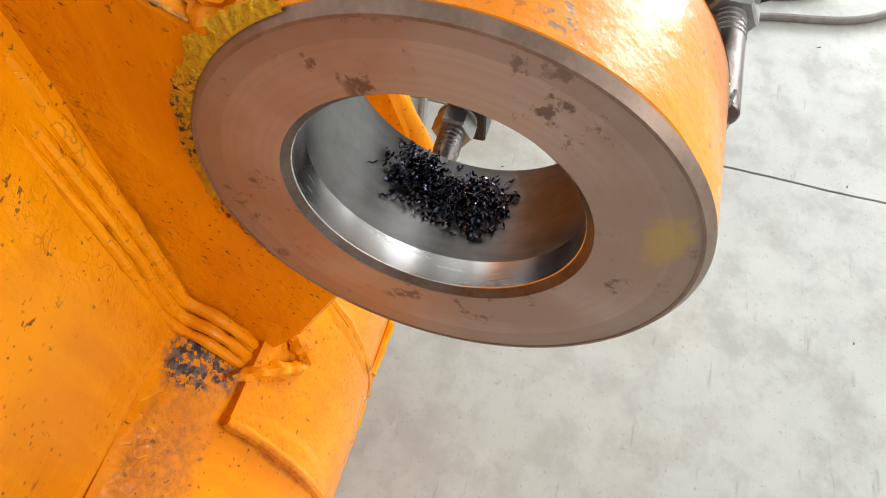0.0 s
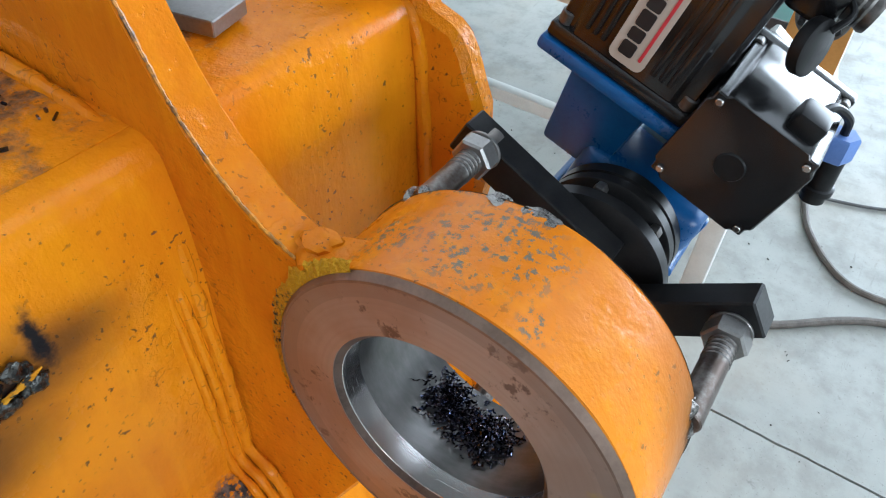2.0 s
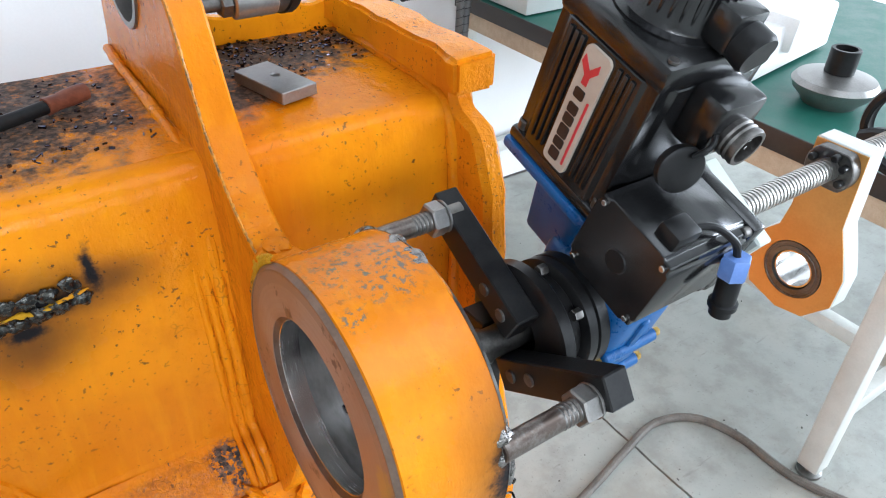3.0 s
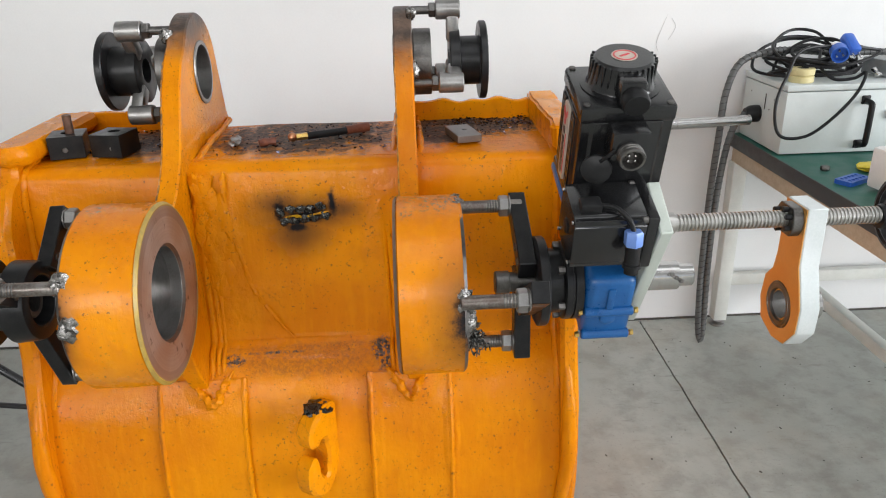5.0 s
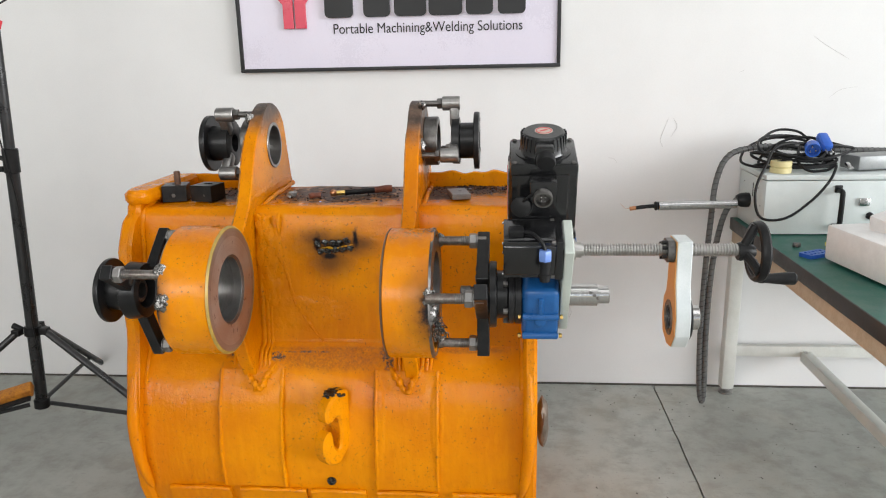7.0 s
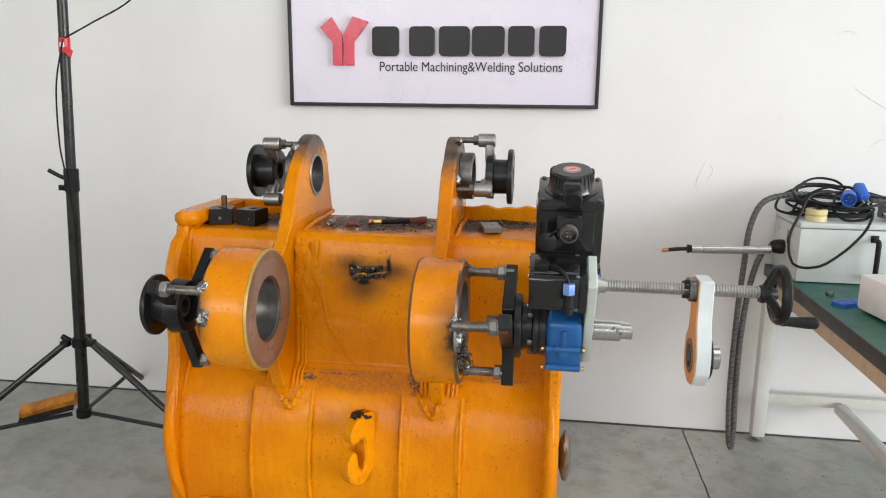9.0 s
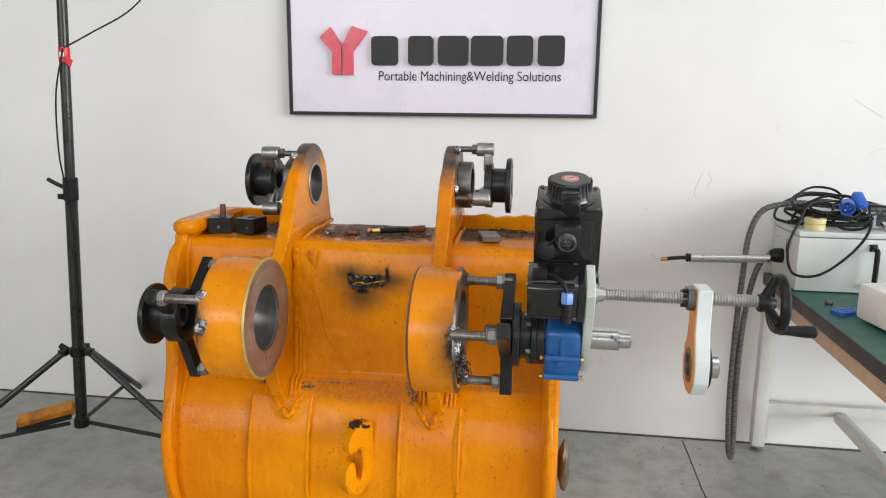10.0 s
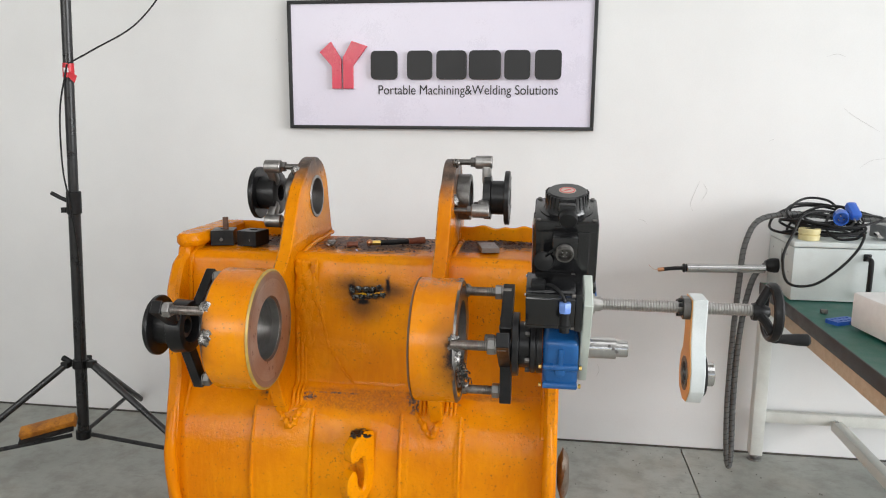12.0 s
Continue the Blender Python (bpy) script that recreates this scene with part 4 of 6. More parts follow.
def radial_arm(c, ang, r0, r1, x0, x1, w, slant=0.0):
    """A flat bar from radius r0 to r1 about the x axis through c; slant shifts its outer end along x."""
    y, z = c
    ca, sa = math.cos(radians(ang)), math.sin(radians(ang))
    bm = bmesh.new()
    vs = []
    for x in (x0, x1):
        for r, k in ((r0, 1.0), (r1, 0.9)):
            for s in (-1, 1):
                vs.append(bm.verts.new((x + (slant if r == r1 else 0), y + r * ca - s * sa * w * k / 2, z + r * sa + s * ca * w * k / 2)))
    for f in ((0, 1, 3, 2), (4, 6, 7, 5), (0, 4, 5, 1), (2, 3, 7, 6), (0, 2, 6, 4), (1, 5, 7, 3)):
        bm.faces.new([vs[i] for i in f])
    bmesh.ops.recalc_face_normals(bm, faces=bm.faces)
    bmesh.ops.bevel(bm, geom=list(bm.edges), offset=0.0015, segments=1, affect="EDGES")
    return bm


MY, MZ = -1.43, 0.874
machine = thing("line_boring_machine", (0.90, MY, 0.74), "black, blue and grey portable line boring machine clamped to the boss", "boring machine")
ANG = (46, 166, 286)
for a in ANG:
    y, z = MY + 0.134 * math.cos(radians(a)), MZ + 0.134 * math.sin(radians(a))
    ca, sa = math.cos(radians(a - 19)), math.sin(radians(a - 19))
    arm = part("arm", radial_arm((MY - 0.036 * sa, MZ + 0.036 * ca), a - 19, -0.008, 0.150, 0.770, 0.797, 0.036), BLACKENED, machine, "black steel support arm")
    for q in (0.012, 0.042):
        part("bolt", lathe([(0, 0), (0, 0.006), (0.001, 0.007), (0.003, 0.007), (0.003, 0)], (0.768, MY - 0.036 * sa + q * ca, MZ + 0.036 * ca + q * sa), (1, 0, 0), 18, None, False), DARK_STEEL, arm)
    stud_set(machine, 0.672, 0.757, 0.79, y, z, 1)
C = (0, MY, MZ)
part("mounting_ring", lathe([(0.797, 0.030), (0.797, 0.066), (0.800, 0.072), (0.812, 0.072), (0.814, 0.070), (0.814, 0.030)], C, (1, 0, 0), 64), BLACKENED, machine)
part("neck", ring((0.814, MY, MZ), (0.838, MY, MZ), 0.052, 0.028, 56), BLACKENED, machine)
fl = part("flange", lathe([(0.838, 0.028), (0.838, 0.060), (0.840, 0.063), (0.850, 0.063), (0.851, 0.060), (0.853, 0.060), (0.854, 0.063), (0.866, 0.063), (0.866, 0.028)], C, (1, 0, 0), 64), BLACKENED, machine)
for k in range(6):
    a = radians(20 + 60 * k)
    part("bolt", nut((0.828, MY + 0.057 * math.cos(a), MZ + 0.057 * math.sin(a)), (0.838, MY + 0.057 * math.cos(a), MZ + 0.057 * math.sin(a)), 0.011), DARK_STEEL, fl)
part("boring_bar", lathe([(0.735, 0.0), (0.735, 0.017), (0.737, 0.0185), (0.757, 0.0185), (0.758, 0.016), (0.82, 0.016), (0.82, 0)], C, (1, 0, 0), 32, None, False), DARK_STEEL, machine, "dark steel end of the boring spindle")

TURN = Matrix.Translation((0, MY, MZ)) @ Matrix.Rotation(radians(18), 4, "X") @ Matrix.Translation((0, -MY, -MZ))


def turned(name, bm, material, parent, label=""):
    """A part of the gearbox, turned about the spindle with the head."""
    bmesh.ops.transform(bm, matrix=TURN, verts=bm.verts)
    return part(name, bm, material, parent, label)


gear = turned("gearbox", box((0.906, MY, 0.864), (0.078, 0.126, 0.128), 0.014, seg=3), BLUE_PAINT, machine, "blue painted cast gearbox with ribs and bolts")
for zz in (0.862, 0.812):
    for ys in (-1, 1):
        turned("rib", rod((0.868, MY + ys * 0.063, zz), (0.944, MY + ys * 0.063, zz), 0.008, 16, 0.002), BLUE_PAINT, gear)
        for xx, d in ((0.865, -1), (0.946, 1)):
            turned("bolt", nut((xx, MY + ys * 0.063, zz), (xx + d * 0.006, MY + ys * 0.063, zz), 0.009), BRASS, gear)
turned("boss_pad", lathe([(0, 0), (0, 0.013), (0.004, 0.012), (0.006, 0.008), (0.006, 0)], (0.906, MY - 0.062, 0.848), (0, -1, 0), 24, None, False), BLUE_PAINT, gear)
turned("rib", box((0.906, MY - 0.063, 0.885), (0.012, 0.008, 0.05), 0.003), BLUE_PAINT, gear)

# drive motor, standing but leaning with the whole head
MX, MYY = 0.904, -1.410
LEAN = Matrix.Translation((MX + 0.004, -1.4075, 1.033)) @ Matrix.Diagonal((1.06, 1.0, 1.0, 1.0)) @ Matrix.Rotation(radians(18), 4, "X") @ Matrix.Translation((-MX, -MYY, -1.033))


def leaning(name, bm, material, parent, label=""):
    """A part of the motor head, built upright and then leant over."""
    bmesh.ops.transform(bm, matrix=LEAN, verts=bm.verts)
    return part(name, bm, material, parent, label)


def neck_block():
    """An angular cast neck that widens towards the motor's flange."""
    bm = box((MX, MYY, 0.963), (0.074, 0.080, 0.104), 0.006)
    for v in bm.verts:
        k = 0.78 + 0.22 * max(0.0, (v.co.z - 0.911) / 0.104)
        v.co.x, v.co.y = MX + (v.co.x - MX) * k, MYY + (v.co.y - MYY) * k
    return bm


leaning("motor_flange", box((0.904, -1.410, 1.018), (0.134, 0.134, 0.013), 0.004), BLUE_PAINT, gear)
leaning("neck_casting", neck_block(), BLUE_PAINT, gear)
motor = leaning("drive_motor", prism([[(MX + sx * a, MYY + sy * b) for sx, sy, a, b in ((-1, -1, .044, .064), (1, -1, .044, .064), (1, -1, .048, .060), (1, -1, .060, .060), (1, -1, .060, .048), (1, -1, .064, .044), (1, 1, .064, .044), (1, 1, .060, .048), (1, 1, .060, .060), (1, 1, .048, .060), (1, 1, .044, .064), (-1, 1, .044, .064), (-1, 1, .048, .060), (-1, 1, .060, .060), (-1, 1, .060, .048), (-1, 1, .064, .044), (-1, -1, .064, .044), (-1, -1, .060, .048), (-1, -1, .060, .060), (-1, -1, .048, .060))]], 1.038, 1.172, "z", 0.001), BLACK_PAINT, machine, "square black servo motor body")
leaning("motor_foot", box((MX, MYY, 1.032), (0.130, 0.130, 0.014), 0.004), BLACK_PAINT, motor)
leaning("motor_head", box((MX, MYY, 1.182), (0.126, 0.126, 0.026), 0.006), BLACK_PAINT, motor)
for sx in (-1, 1):
    for sy in (-1, 1):
        leaning("screw", rod((MX + sx * 0.056, MYY + sy * 0.056, 1.038), (MX + sx * 0.056, MYY + sy * 0.056, 1.049), 0.0065, 16), DARK_STEEL, motor)
        leaning("screw", rod((MX + sx * 0.054, MYY + sy * 0.054, 1.194), (MX + sx * 0.054, MYY + sy * 0.054, 1.197), 0.0045, 12, 0.0005), DARK_STEEL, motor)
for k in (-2.6, -1.8, -1.0, 1.0, 1.8, 2.6):
    leaning("cooling_rib", box((MX - 0.0645, MYY + k * 0.0095 + (0.0135 if k > 0 else -0.0135), 1.108), (0.003, 0.005, 0.118), 0.0008), BLACK_PAINT, motor)
LABEL_CREAM = surface("label_film", (0.48, 0.41, 0.34), (0.53, 0.46, 0.39), (0.3, 0.4), 0, 20, 200, 0.01)
LABEL_RED = surface("label_red", (0.50, 0.03, 0.04), (0.58, 0.04, 0.055), (0.3, 0.4), 0, 20, 200, 0.01)
LABEL_DARK = surface("label_dark", (0.012, 0.012, 0.014), (0.02, 0.02, 0.022), (0.3, 0.4), 0, 20, 200, 0.01)


def rounded(w, h, r, cx=0.0, cy=0.0):
    pts = []
    for sx, sy, a in ((1, -1, -90), (1, 1, 0), (-1, 1, 90), (-1, -1, 180)):
        pts += arc((cx + sx * (w / 2 - r), cy + sy * (h / 2 - r)), r, a, a + 90, 4)
    return pts


LX = MX - 0.0662
label = leaning("name_plate", prism([rounded(0.030, 0.124, 0.006, MYY, 1.106)], LX - 0.0008, LX + 0.002, "x"), LABEL_CREAM, motor, "cream rounded maker's plate with red and black marks")
# the maker's mark and name as plain blocks
fork = [(-0.010, 0.030), (-0.0115, 0.022), (-0.003, 0.013), (-0.003, 0.004), (0.004, 0.004), (0.004, 0.013), (0.0115, 0.022), (0.010, 0.030), (0.0005, 0.019)]
leaning("mark", prism([[(MYY + 0.003 - y * 0.9, 1.130 + z * 0.95) for y, z in fork]], LX - 0.0016, LX - 0.0006, "x"), LABEL_RED, label)
for k, (z0, z1) in enumerate(((1.119, 1.129), (1.103, 1.113), (1.091, 1.1015), (1.076, 1.0895), (1.0645, 1.0745), (1.051, 1.0625))):
    leaning("name_block", prism([rounded(0.012, z1 - z0, 0.002, MYY + 0.003, (z0 + z1) / 2)], LX - 0.0016, LX - 0.0006, "x"), LABEL_DARK, label)
leaning("small_print", prism([rounded(0.0025, 0.070, 0.001, MYY - 0.0095, 1.088)], LX - 0.0014, LX - 0.0006, "x"), LABEL_RED, label)

cap = leaning("encoder_cap", lathe([(0, 0), (0, 0.052), (0.004, 0.053), (0.006, 0.046), (0.010, 0.044), (0.042, 0.041), (0.046, 0.037), (0.046, 0)], (MX, MYY, 1.193), (0, 0, 1), 56, None, False), BLACK_PAINT, motor)
for k in range(20):
    a = radians(150 + k * 12)
    leaning("grip_rib", box((MX + 0.0415 * math.cos(a), MYY + 0.0415 * math.sin(a), 1.221), (0.004, 0.003, 0.032), 0.0008, Euler((0, 0, a)).to_matrix()), BLACK_PAINT, cap)
st = leaning("sticker", lathe([(0, 0), (0, 0.017), (0.0006, 0.017), (0.0006, 0)], (MX, MYY, 1.2392), (0, 0, 1), 32, None, False), LABEL_CREAM, cap, "round white and red sticker")
leaning("sticker_ring", lathe([(0, 0.0130), (0, 0.0150), (0.0012, 0.0150), (0.0012, 0.0130)], (MX, MYY, 1.2392), (0, 0, 1), 32), LABEL_RED, st)
leaning("sticker_bar", box((MX, MYY, 1.2402), (0.015, 0.003, 0.001), 0, Euler((0, 0, 0.5)).to_matrix()), LABEL_RED, st)
sock = leaning("encoder_socket", box((MX, MYY - 0.05, 1.215), (0.034, 0.03, 0.034), 0.004), BLACK_PAINT, motor)
leaning("socket_cap", lathe([(0, 0), (0, 0.017), (0.016, 0.018), (0.020, 0.016), (0.020, 0)], (MX + 0.002, MYY - 0.062, 1.209), (0, -1, -0.15), 32, None, False), BLACK_RUBBER, sock)
pb = leaning("power_socket_box", box((MX - 0.002, MYY - 0.081, 1.150), (0.050, 0.036, 0.052), 0.005), BLACK_PAINT, motor)
leaning("socket_shell", lathe([(0, 0), (0, 0.019), (0.006, 0.019), (0.007, 0.0165), (0.012, 0.0175), (0.014, 0.0165), (0.017, 0.0175), (0.019, 0.0165), (0.023, 0.0175), (0.026, 0.0165), (0.026, 0.0135), (0.010, 0.0135), (0.010, 0)], (MX - 0.003, MYY - 0.092, 1.146), (0, -1, 0.0), 36, None, False), DARK_STEEL, pb, "threaded metal connector shell")
for k in range(4):
    a = radians(45 + 90 * k)
    leaning("pin", rod((MX - 0.003 + 0.006 * math.cos(a), MYY - 0.100, 1.146 + 0.006 * math.sin(a)), (MX - 0.003 + 0.006 * math.cos(a), MYY - 0.114, 1.146 + 0.006 * math.sin(a)), 0.0016, 8, 0.0004), STEEL, pb)
cp = leaning("hanging_cap", lathe([(0, 0), (0, 0.019), (0.002, 0.020), (0.009, 0.020), (0.010, 0.018), (0.010, 0)], (MX - 0.040, MYY - 0.092, 1.118), (-0.35, -0.9, 0.35), 36, None, False), BLACK_RUBBER, motor, "round rubber dust cap on a strap")
leaning("strap", tube(smooth_path([(MX - 0.018, MYY - 0.095, 1.150), (MX - 0.030, MYY - 0.104, 1.146), (MX - 0.039, MYY - 0.100, 1.134)], 6), 0.0025, 8), BLACK_RUBBER, cp)

# feed servo, lying, and its plate
SY, SZ = -1.510, 0.998
h = 0.046
oct_loop = [(SY + a * h, SZ + b * h) for a, b in ((-0.7, -1), (0.7, -1), (0.76, -0.93), (0.93, -0.93), (0.93, -0.76), (1, -0.7), (1, 0.7), (0.93, 0.76), (0.93, 0.93), (0.76, 0.93), (0.7, 1), (-0.7, 1), (-0.76, 0.93), (-0.93, 0.93), (-0.93, 0.76), (-1, 0.7), (-1, -0.7), (-0.93, -0.76), (-0.93, -0.93), (-0.76, -0.93))]
SERVO_TURN = Matrix.Translation((0, SY, SZ)) @ Matrix.Rotation(radians(20), 4, "X") @ Matrix.Translation((0, -SY, -SZ))


def on_servo(name, bm, material, parent, label=""):
    """A part of the feed servo, turned about the screw."""
    if name not in ("plug", "collar"):
        bmesh.ops.transform(bm, matrix=SERVO_TURN, verts=bm.verts)
    return part(name, bm, material, parent, label)


servo = on_servo("feed_servo", prism([oct_loop], 0.829, 0.930, "x", 0.0012), BLACK_PAINT, machine, "small black servo motor lying on its side")
on_servo("servo_face", box((0.938, SY, SZ), (0.016, 0.092, 0.092), 0.003), BLACK_PAINT, servo)
on_servo("end_disc", lathe([(0, 0), (0, 0.012), (0.0015, 0.011), (0.0015, 0)], (0.829, SY, SZ), (-1, 0, 0), 28, None, False), BLACK_RUBBER, servo)
for a, b in ((-1, -1), (-1, 1), (1, -1), (1, 1)):
    on_servo("screw", rod((0.826, SY + a * 0.037, SZ + b * 0.037), (0.829, SY + a * 0.037, SZ + b * 0.037), 0.003, 10, 0.0006), STEEL, servo)
    on_servo("screw", rod((0.922, SY + a * 0.040, SZ + b * 0.040), (0.931, SY + a * 0.040, SZ + b * 0.040), 0.005, 12), DARK_STEEL, servo)
lead = on_servo("cable_outlet", box((0.853, SY - 0.020, SZ + 0.052), (0.030, 0.024, 0.018), 0.004), BLACK_RUBBER, servo)
on_servo("lead", tube(smooth_path([(0.862, SY - 0.020, SZ + 0.053), (0.885, SY - 0.030, SZ + 0.055), (0.902, SY - 0.046, SZ + 0.046), (0.909, SY - 0.0535, SZ + 0.031)], 8), 0.0035, 10), BLACK_RUBBER, servo)
pl = on_servo("plug", lathe([(0, 0), (0, 0.008), (0.012, 0.009), (0.013, 0.0105), (0.040, 0.0105), (0.041, 0.013), (0.046, 0.013), (0.047, 0.010), (0.055, 0.010), (0.055, 0)], (0.909, SY - 0.061, SZ + 0.004), (0, 0, -1), 28, None, False), BLACK_RUBBER, servo, "black cable plug with a light blue collar")
on_servo("collar", nut((0.909, SY - 0.061, SZ + 0.012), (0.909, SY - 0.061, SZ - 0.010), 0.023), PALE_BLUE, pl)
def plate_loop():
    u, v = Vector((-0.54, 0.84)), Vector((0.84, 0.54))
    lo, hi = Vector((MY, MZ)) - u * 0.068, Vector((SY, SZ)) + u * 0.036
    pts = [lo + v * 0.040, lo + v * 0.046 + u * 0.006, hi + v * 0.046, hi - v * 0.046, lo - v * 0.046 + u * 0.006, lo - v * 0.040]
    return [(q.x, q.y) for q in pts]


part("end_plate", prism([plate_loop()], 0.947, 0.966, "x", 0.002), GREY_PAINT, machine, "pale grey-green painted end plate")
part("spindle", lathe([(0.960, 0), (0.960, 0.030), (0.966, 0.030), (0.966, 0.0235), (1.028, 0.0235), (1.029, 0.0185), (1.052, 0.0185), (1.054, 0.0165), (1.054, 0)], C, (1, 0, 0), 40, None, False), STEEL, machine, "bright ground steel spindle end")
for k in range(3):
    part("set_screw", rod((1.012 + k * 0.008, MY - 0.018, MZ + 0.010 - k * 0.006), (1.012 + k * 0.008, MY - 0.029, MZ + 0.014 - k * 0.006), 0.0035, 10), DARK_STEEL, machine)
# ball screw with rounded grooves
prof = [(0.966, 0), (0.966, 0.021), (0.972, 0.021), (0.972, 0.016), (0.984, 0.016), (0.984, 0.0125)]
x = 0.986
while x < 1.285:
    prof += [(x, 0.0128), (x + 0.0026, 0.0128), (x + 0.0029, 0.0108), (x + 0.0042, 0.0100), (x + 0.0053, 0.0108)]
    x += 0.0056
prof += [(1.292, 0.0125), (1.292, 0)]
part("ball_screw", lathe(prof, (0, SY, SZ - 0.003), (1, 0, 0), 28, None, False), SCREW_STEEL, machine, "bright ball screw")
CZ = SZ - 0.003
nutp = part("ball_nut", prism([[(SY + 0.0275 * a, CZ + 0.0275 * b) for a, b in [(math.cos(t), max(-0.8, min(0.8, math.sin(t)))) for t in [i * math.pi / 18 for i in range(36)]]]], 1.149, 1.164, "x", 0.001), DARK_STEEL, machine, "dark ball nut flange with socket screws")
for k in range(6):
    a = radians(30 + 60 * k) if k not in (1, 4) else radians(30 + 60 * k + 18)
    part("screw", rod((1.140, SY + 0.0205 * math.cos(a), CZ + 0.0175 * math.sin(a)), (1.149, SY + 0.0205 * math.cos(a), CZ + 0.0175 * math.sin(a)), 0.0042, 14), BLACKENED, nutp)
EYEY, EYEZ = -1.505, 0.852
arm_loop = [(-1.540, 1.019), (-1.480, 1.019), (-1.478, 0.930), (-1.472, 0.900), (-1.453, 0.880), (-1.447, 0.840), (-1.458, 0.806), (-1.500, 0.792), (-1.535, 0.798), (-1.562, 0.830), (-1.564, 0.870), (-1.552, 0.905), (-1.542, 0.930)]
# bare aluminium face; the bucket's orange reflection is put into its base colour
MIRROR_ALU = surface("orange_tinted_alu_face", (0.62, 0.30, 0.075), (0.70, 0.36, 0.10), (0.3, 0.4), 0.45, 20, 300, 0.02, 0.0005)
tail = part("tail_arm", prism([arm_loop, circle((EYEY, EYEZ), 0.036, 36)], 1.166, 1.195, "x", 0.0015), WHITE_ALU, machine, "pale machined aluminium tail arm with a bearing eye")
part("arm_face", prism([[(EYEY + (y - EYEY) * 0.985, EYEZ + 0.05 + (z - EYEZ - 0.05) * 0.985) for y, z in arm_loop], circle((EYEY, EYEZ), 0.037, 36)], 1.1640, 1.1655, "x"), MIRROR_ALU, tail, "satin aluminium face tinted with the bucket's orange reflection")
part("bearing", lathe([(0, 0.0255), (0, 0.030), (0.001, 0.0305), (0.001, 0.0335), (0, 0.034), (0, 0.036), (0.012, 0.036), (0.012, 0.0255)], (1.163, EYEY, EYEZ), (1, 0, 0), 40), DARK_STEEL, tail)
part("sleeve", ring((1.166, EYEY, EYEZ), (1.222, EYEY, EYEZ), 0.0255, 0.022, 40), STEEL, tail, "bright steel sleeve")
part("bearing_cover", ring((1.195, EYEY, EYEZ), (1.203, EYEY, EYEZ), 0.047, 0.026, 40), BLACKENED, tail)
wh = part("handwheel", lathe([(-0.008, 0.048), (-0.010, 0.052), (-0.008, 0.058), (-0.003, 0.061), (0.005, 0.061), (0.009, 0.058), (0.010, 0.052), (0.008, 0.049), (0.004, 0.051), (-0.004, 0.051)], (1.326, SY, CZ - 0.003), (1, 0, 0), 64), BLACK_RUBBER, machine, "black plastic handwheel")
part("hub", lathe([(0, 0), (0, 0.017), (0.006, 0.019), (0.030, 0.013), (0.034, 0.010), (0.034, 0)], (1.288, SY, CZ - 0.003), (1, 0, 0), 28, None, False), BLACK_RUBBER, wh)
for a in (95, 215, 335):
    ca, sa = math.cos(radians(a)), math.sin(radians(a))
    part("spoke", tube([(1.300, SY + 0.008 * ca, CZ + 0.008 * sa), (1.310, SY + 0.032 * ca, CZ + 0.032 * sa), (1.318, SY + 0.054 * ca, CZ - 0.003 + 0.054 * sa)], 0.0095, 10), BLACK_RUBBER, wh)
part("crank_handle", lathe([(0, 0), (0, 0.009), (0.008, 0.010), (0.012, 0.009), (0.05, 0.0125), (0.068, 0.0125), (0.072, 0.009), (0.072, 0)], (1.330, SY - 0.008, CZ - 0.056), (1, 0, 0), 28, None, False), BLACK_RUBBER, wh)

# ---- support on the left boss ----
DXL = 0.022
left = thing("bar_support", (-0.01, MY, 0.72), "black three-armed bar support with a flanged hub bolted to the boss", "bar support")
LZ = 0.878
part("flange", lathe([(-0.086, 0.028), (-0.086, 0.071), (-0.084, 0.073), (-0.077, 0.073), (-0.075, 0.071), (-0.075, 0.028)], (DXL, MY, LZ), (1, 0, 0), 64), BLACKENED, left)
part("hub", lathe([(-0.075, 0.026), (-0.075, 0.045), (-0.032, 0.045), (-0.032, 0.026)], (DXL, MY, LZ), (1, 0, 0), 56), BLACKENED, left)
part("mounting_ring", lathe([(-0.034, 0.040), (-0.034, 0.062), (-0.032, 0.065), (-0.002, 0.063), (0.003, 0.061), (0.004, 0.059), (0.004, 0.042), (0.002, 0.040)], (DXL, MY, LZ), (1, 0, 0), 64), BLACKENED, left)
part("bar_end", lathe([(-0.075, 0), (-0.075, 0.028), (-0.012, 0.028), (-0.010, 0.026), (-0.010, 0.018), (-0.035, 0.016), (-0.035, 0)], (DXL, MY, LZ), (1, 0, 0), 32, None, False), DARK_STEEL, left, "steel bar end in the hub")
for a, slant, off in ((148, 0.0, 0.0), (273, 0.028, 0.0), (50, 0.010, 0.020)):
    ca, sa = math.cos(radians(a)), math.sin(radians(a))
    arm = part("arm", radial_arm((MY, LZ), a, 0.050, 0.152, -0.026 + DXL + off, -0.002 + DXL + off, 0.034, slant), BLACKENED, left, "black steel support arm")
    part("bolt", lathe([(0, 0), (0, 0.006), (0.001, 0.007), (0.004, 0.007), (0.004, 0)], (DXL - 0.003 + off, MY + 0.070 * ca, LZ + 0.070 * sa), (1, 0, 0), 18, None, False), DARK_STEEL, arm)
    stud_set(left, 0.118, 0.009 + DXL + slant + off, -0.018 + DXL + slant + off, MY + 0.134 * ca, LZ + 0.134 * sa, -1, 0.0100)


# ---- bar supports on the upper ears ----


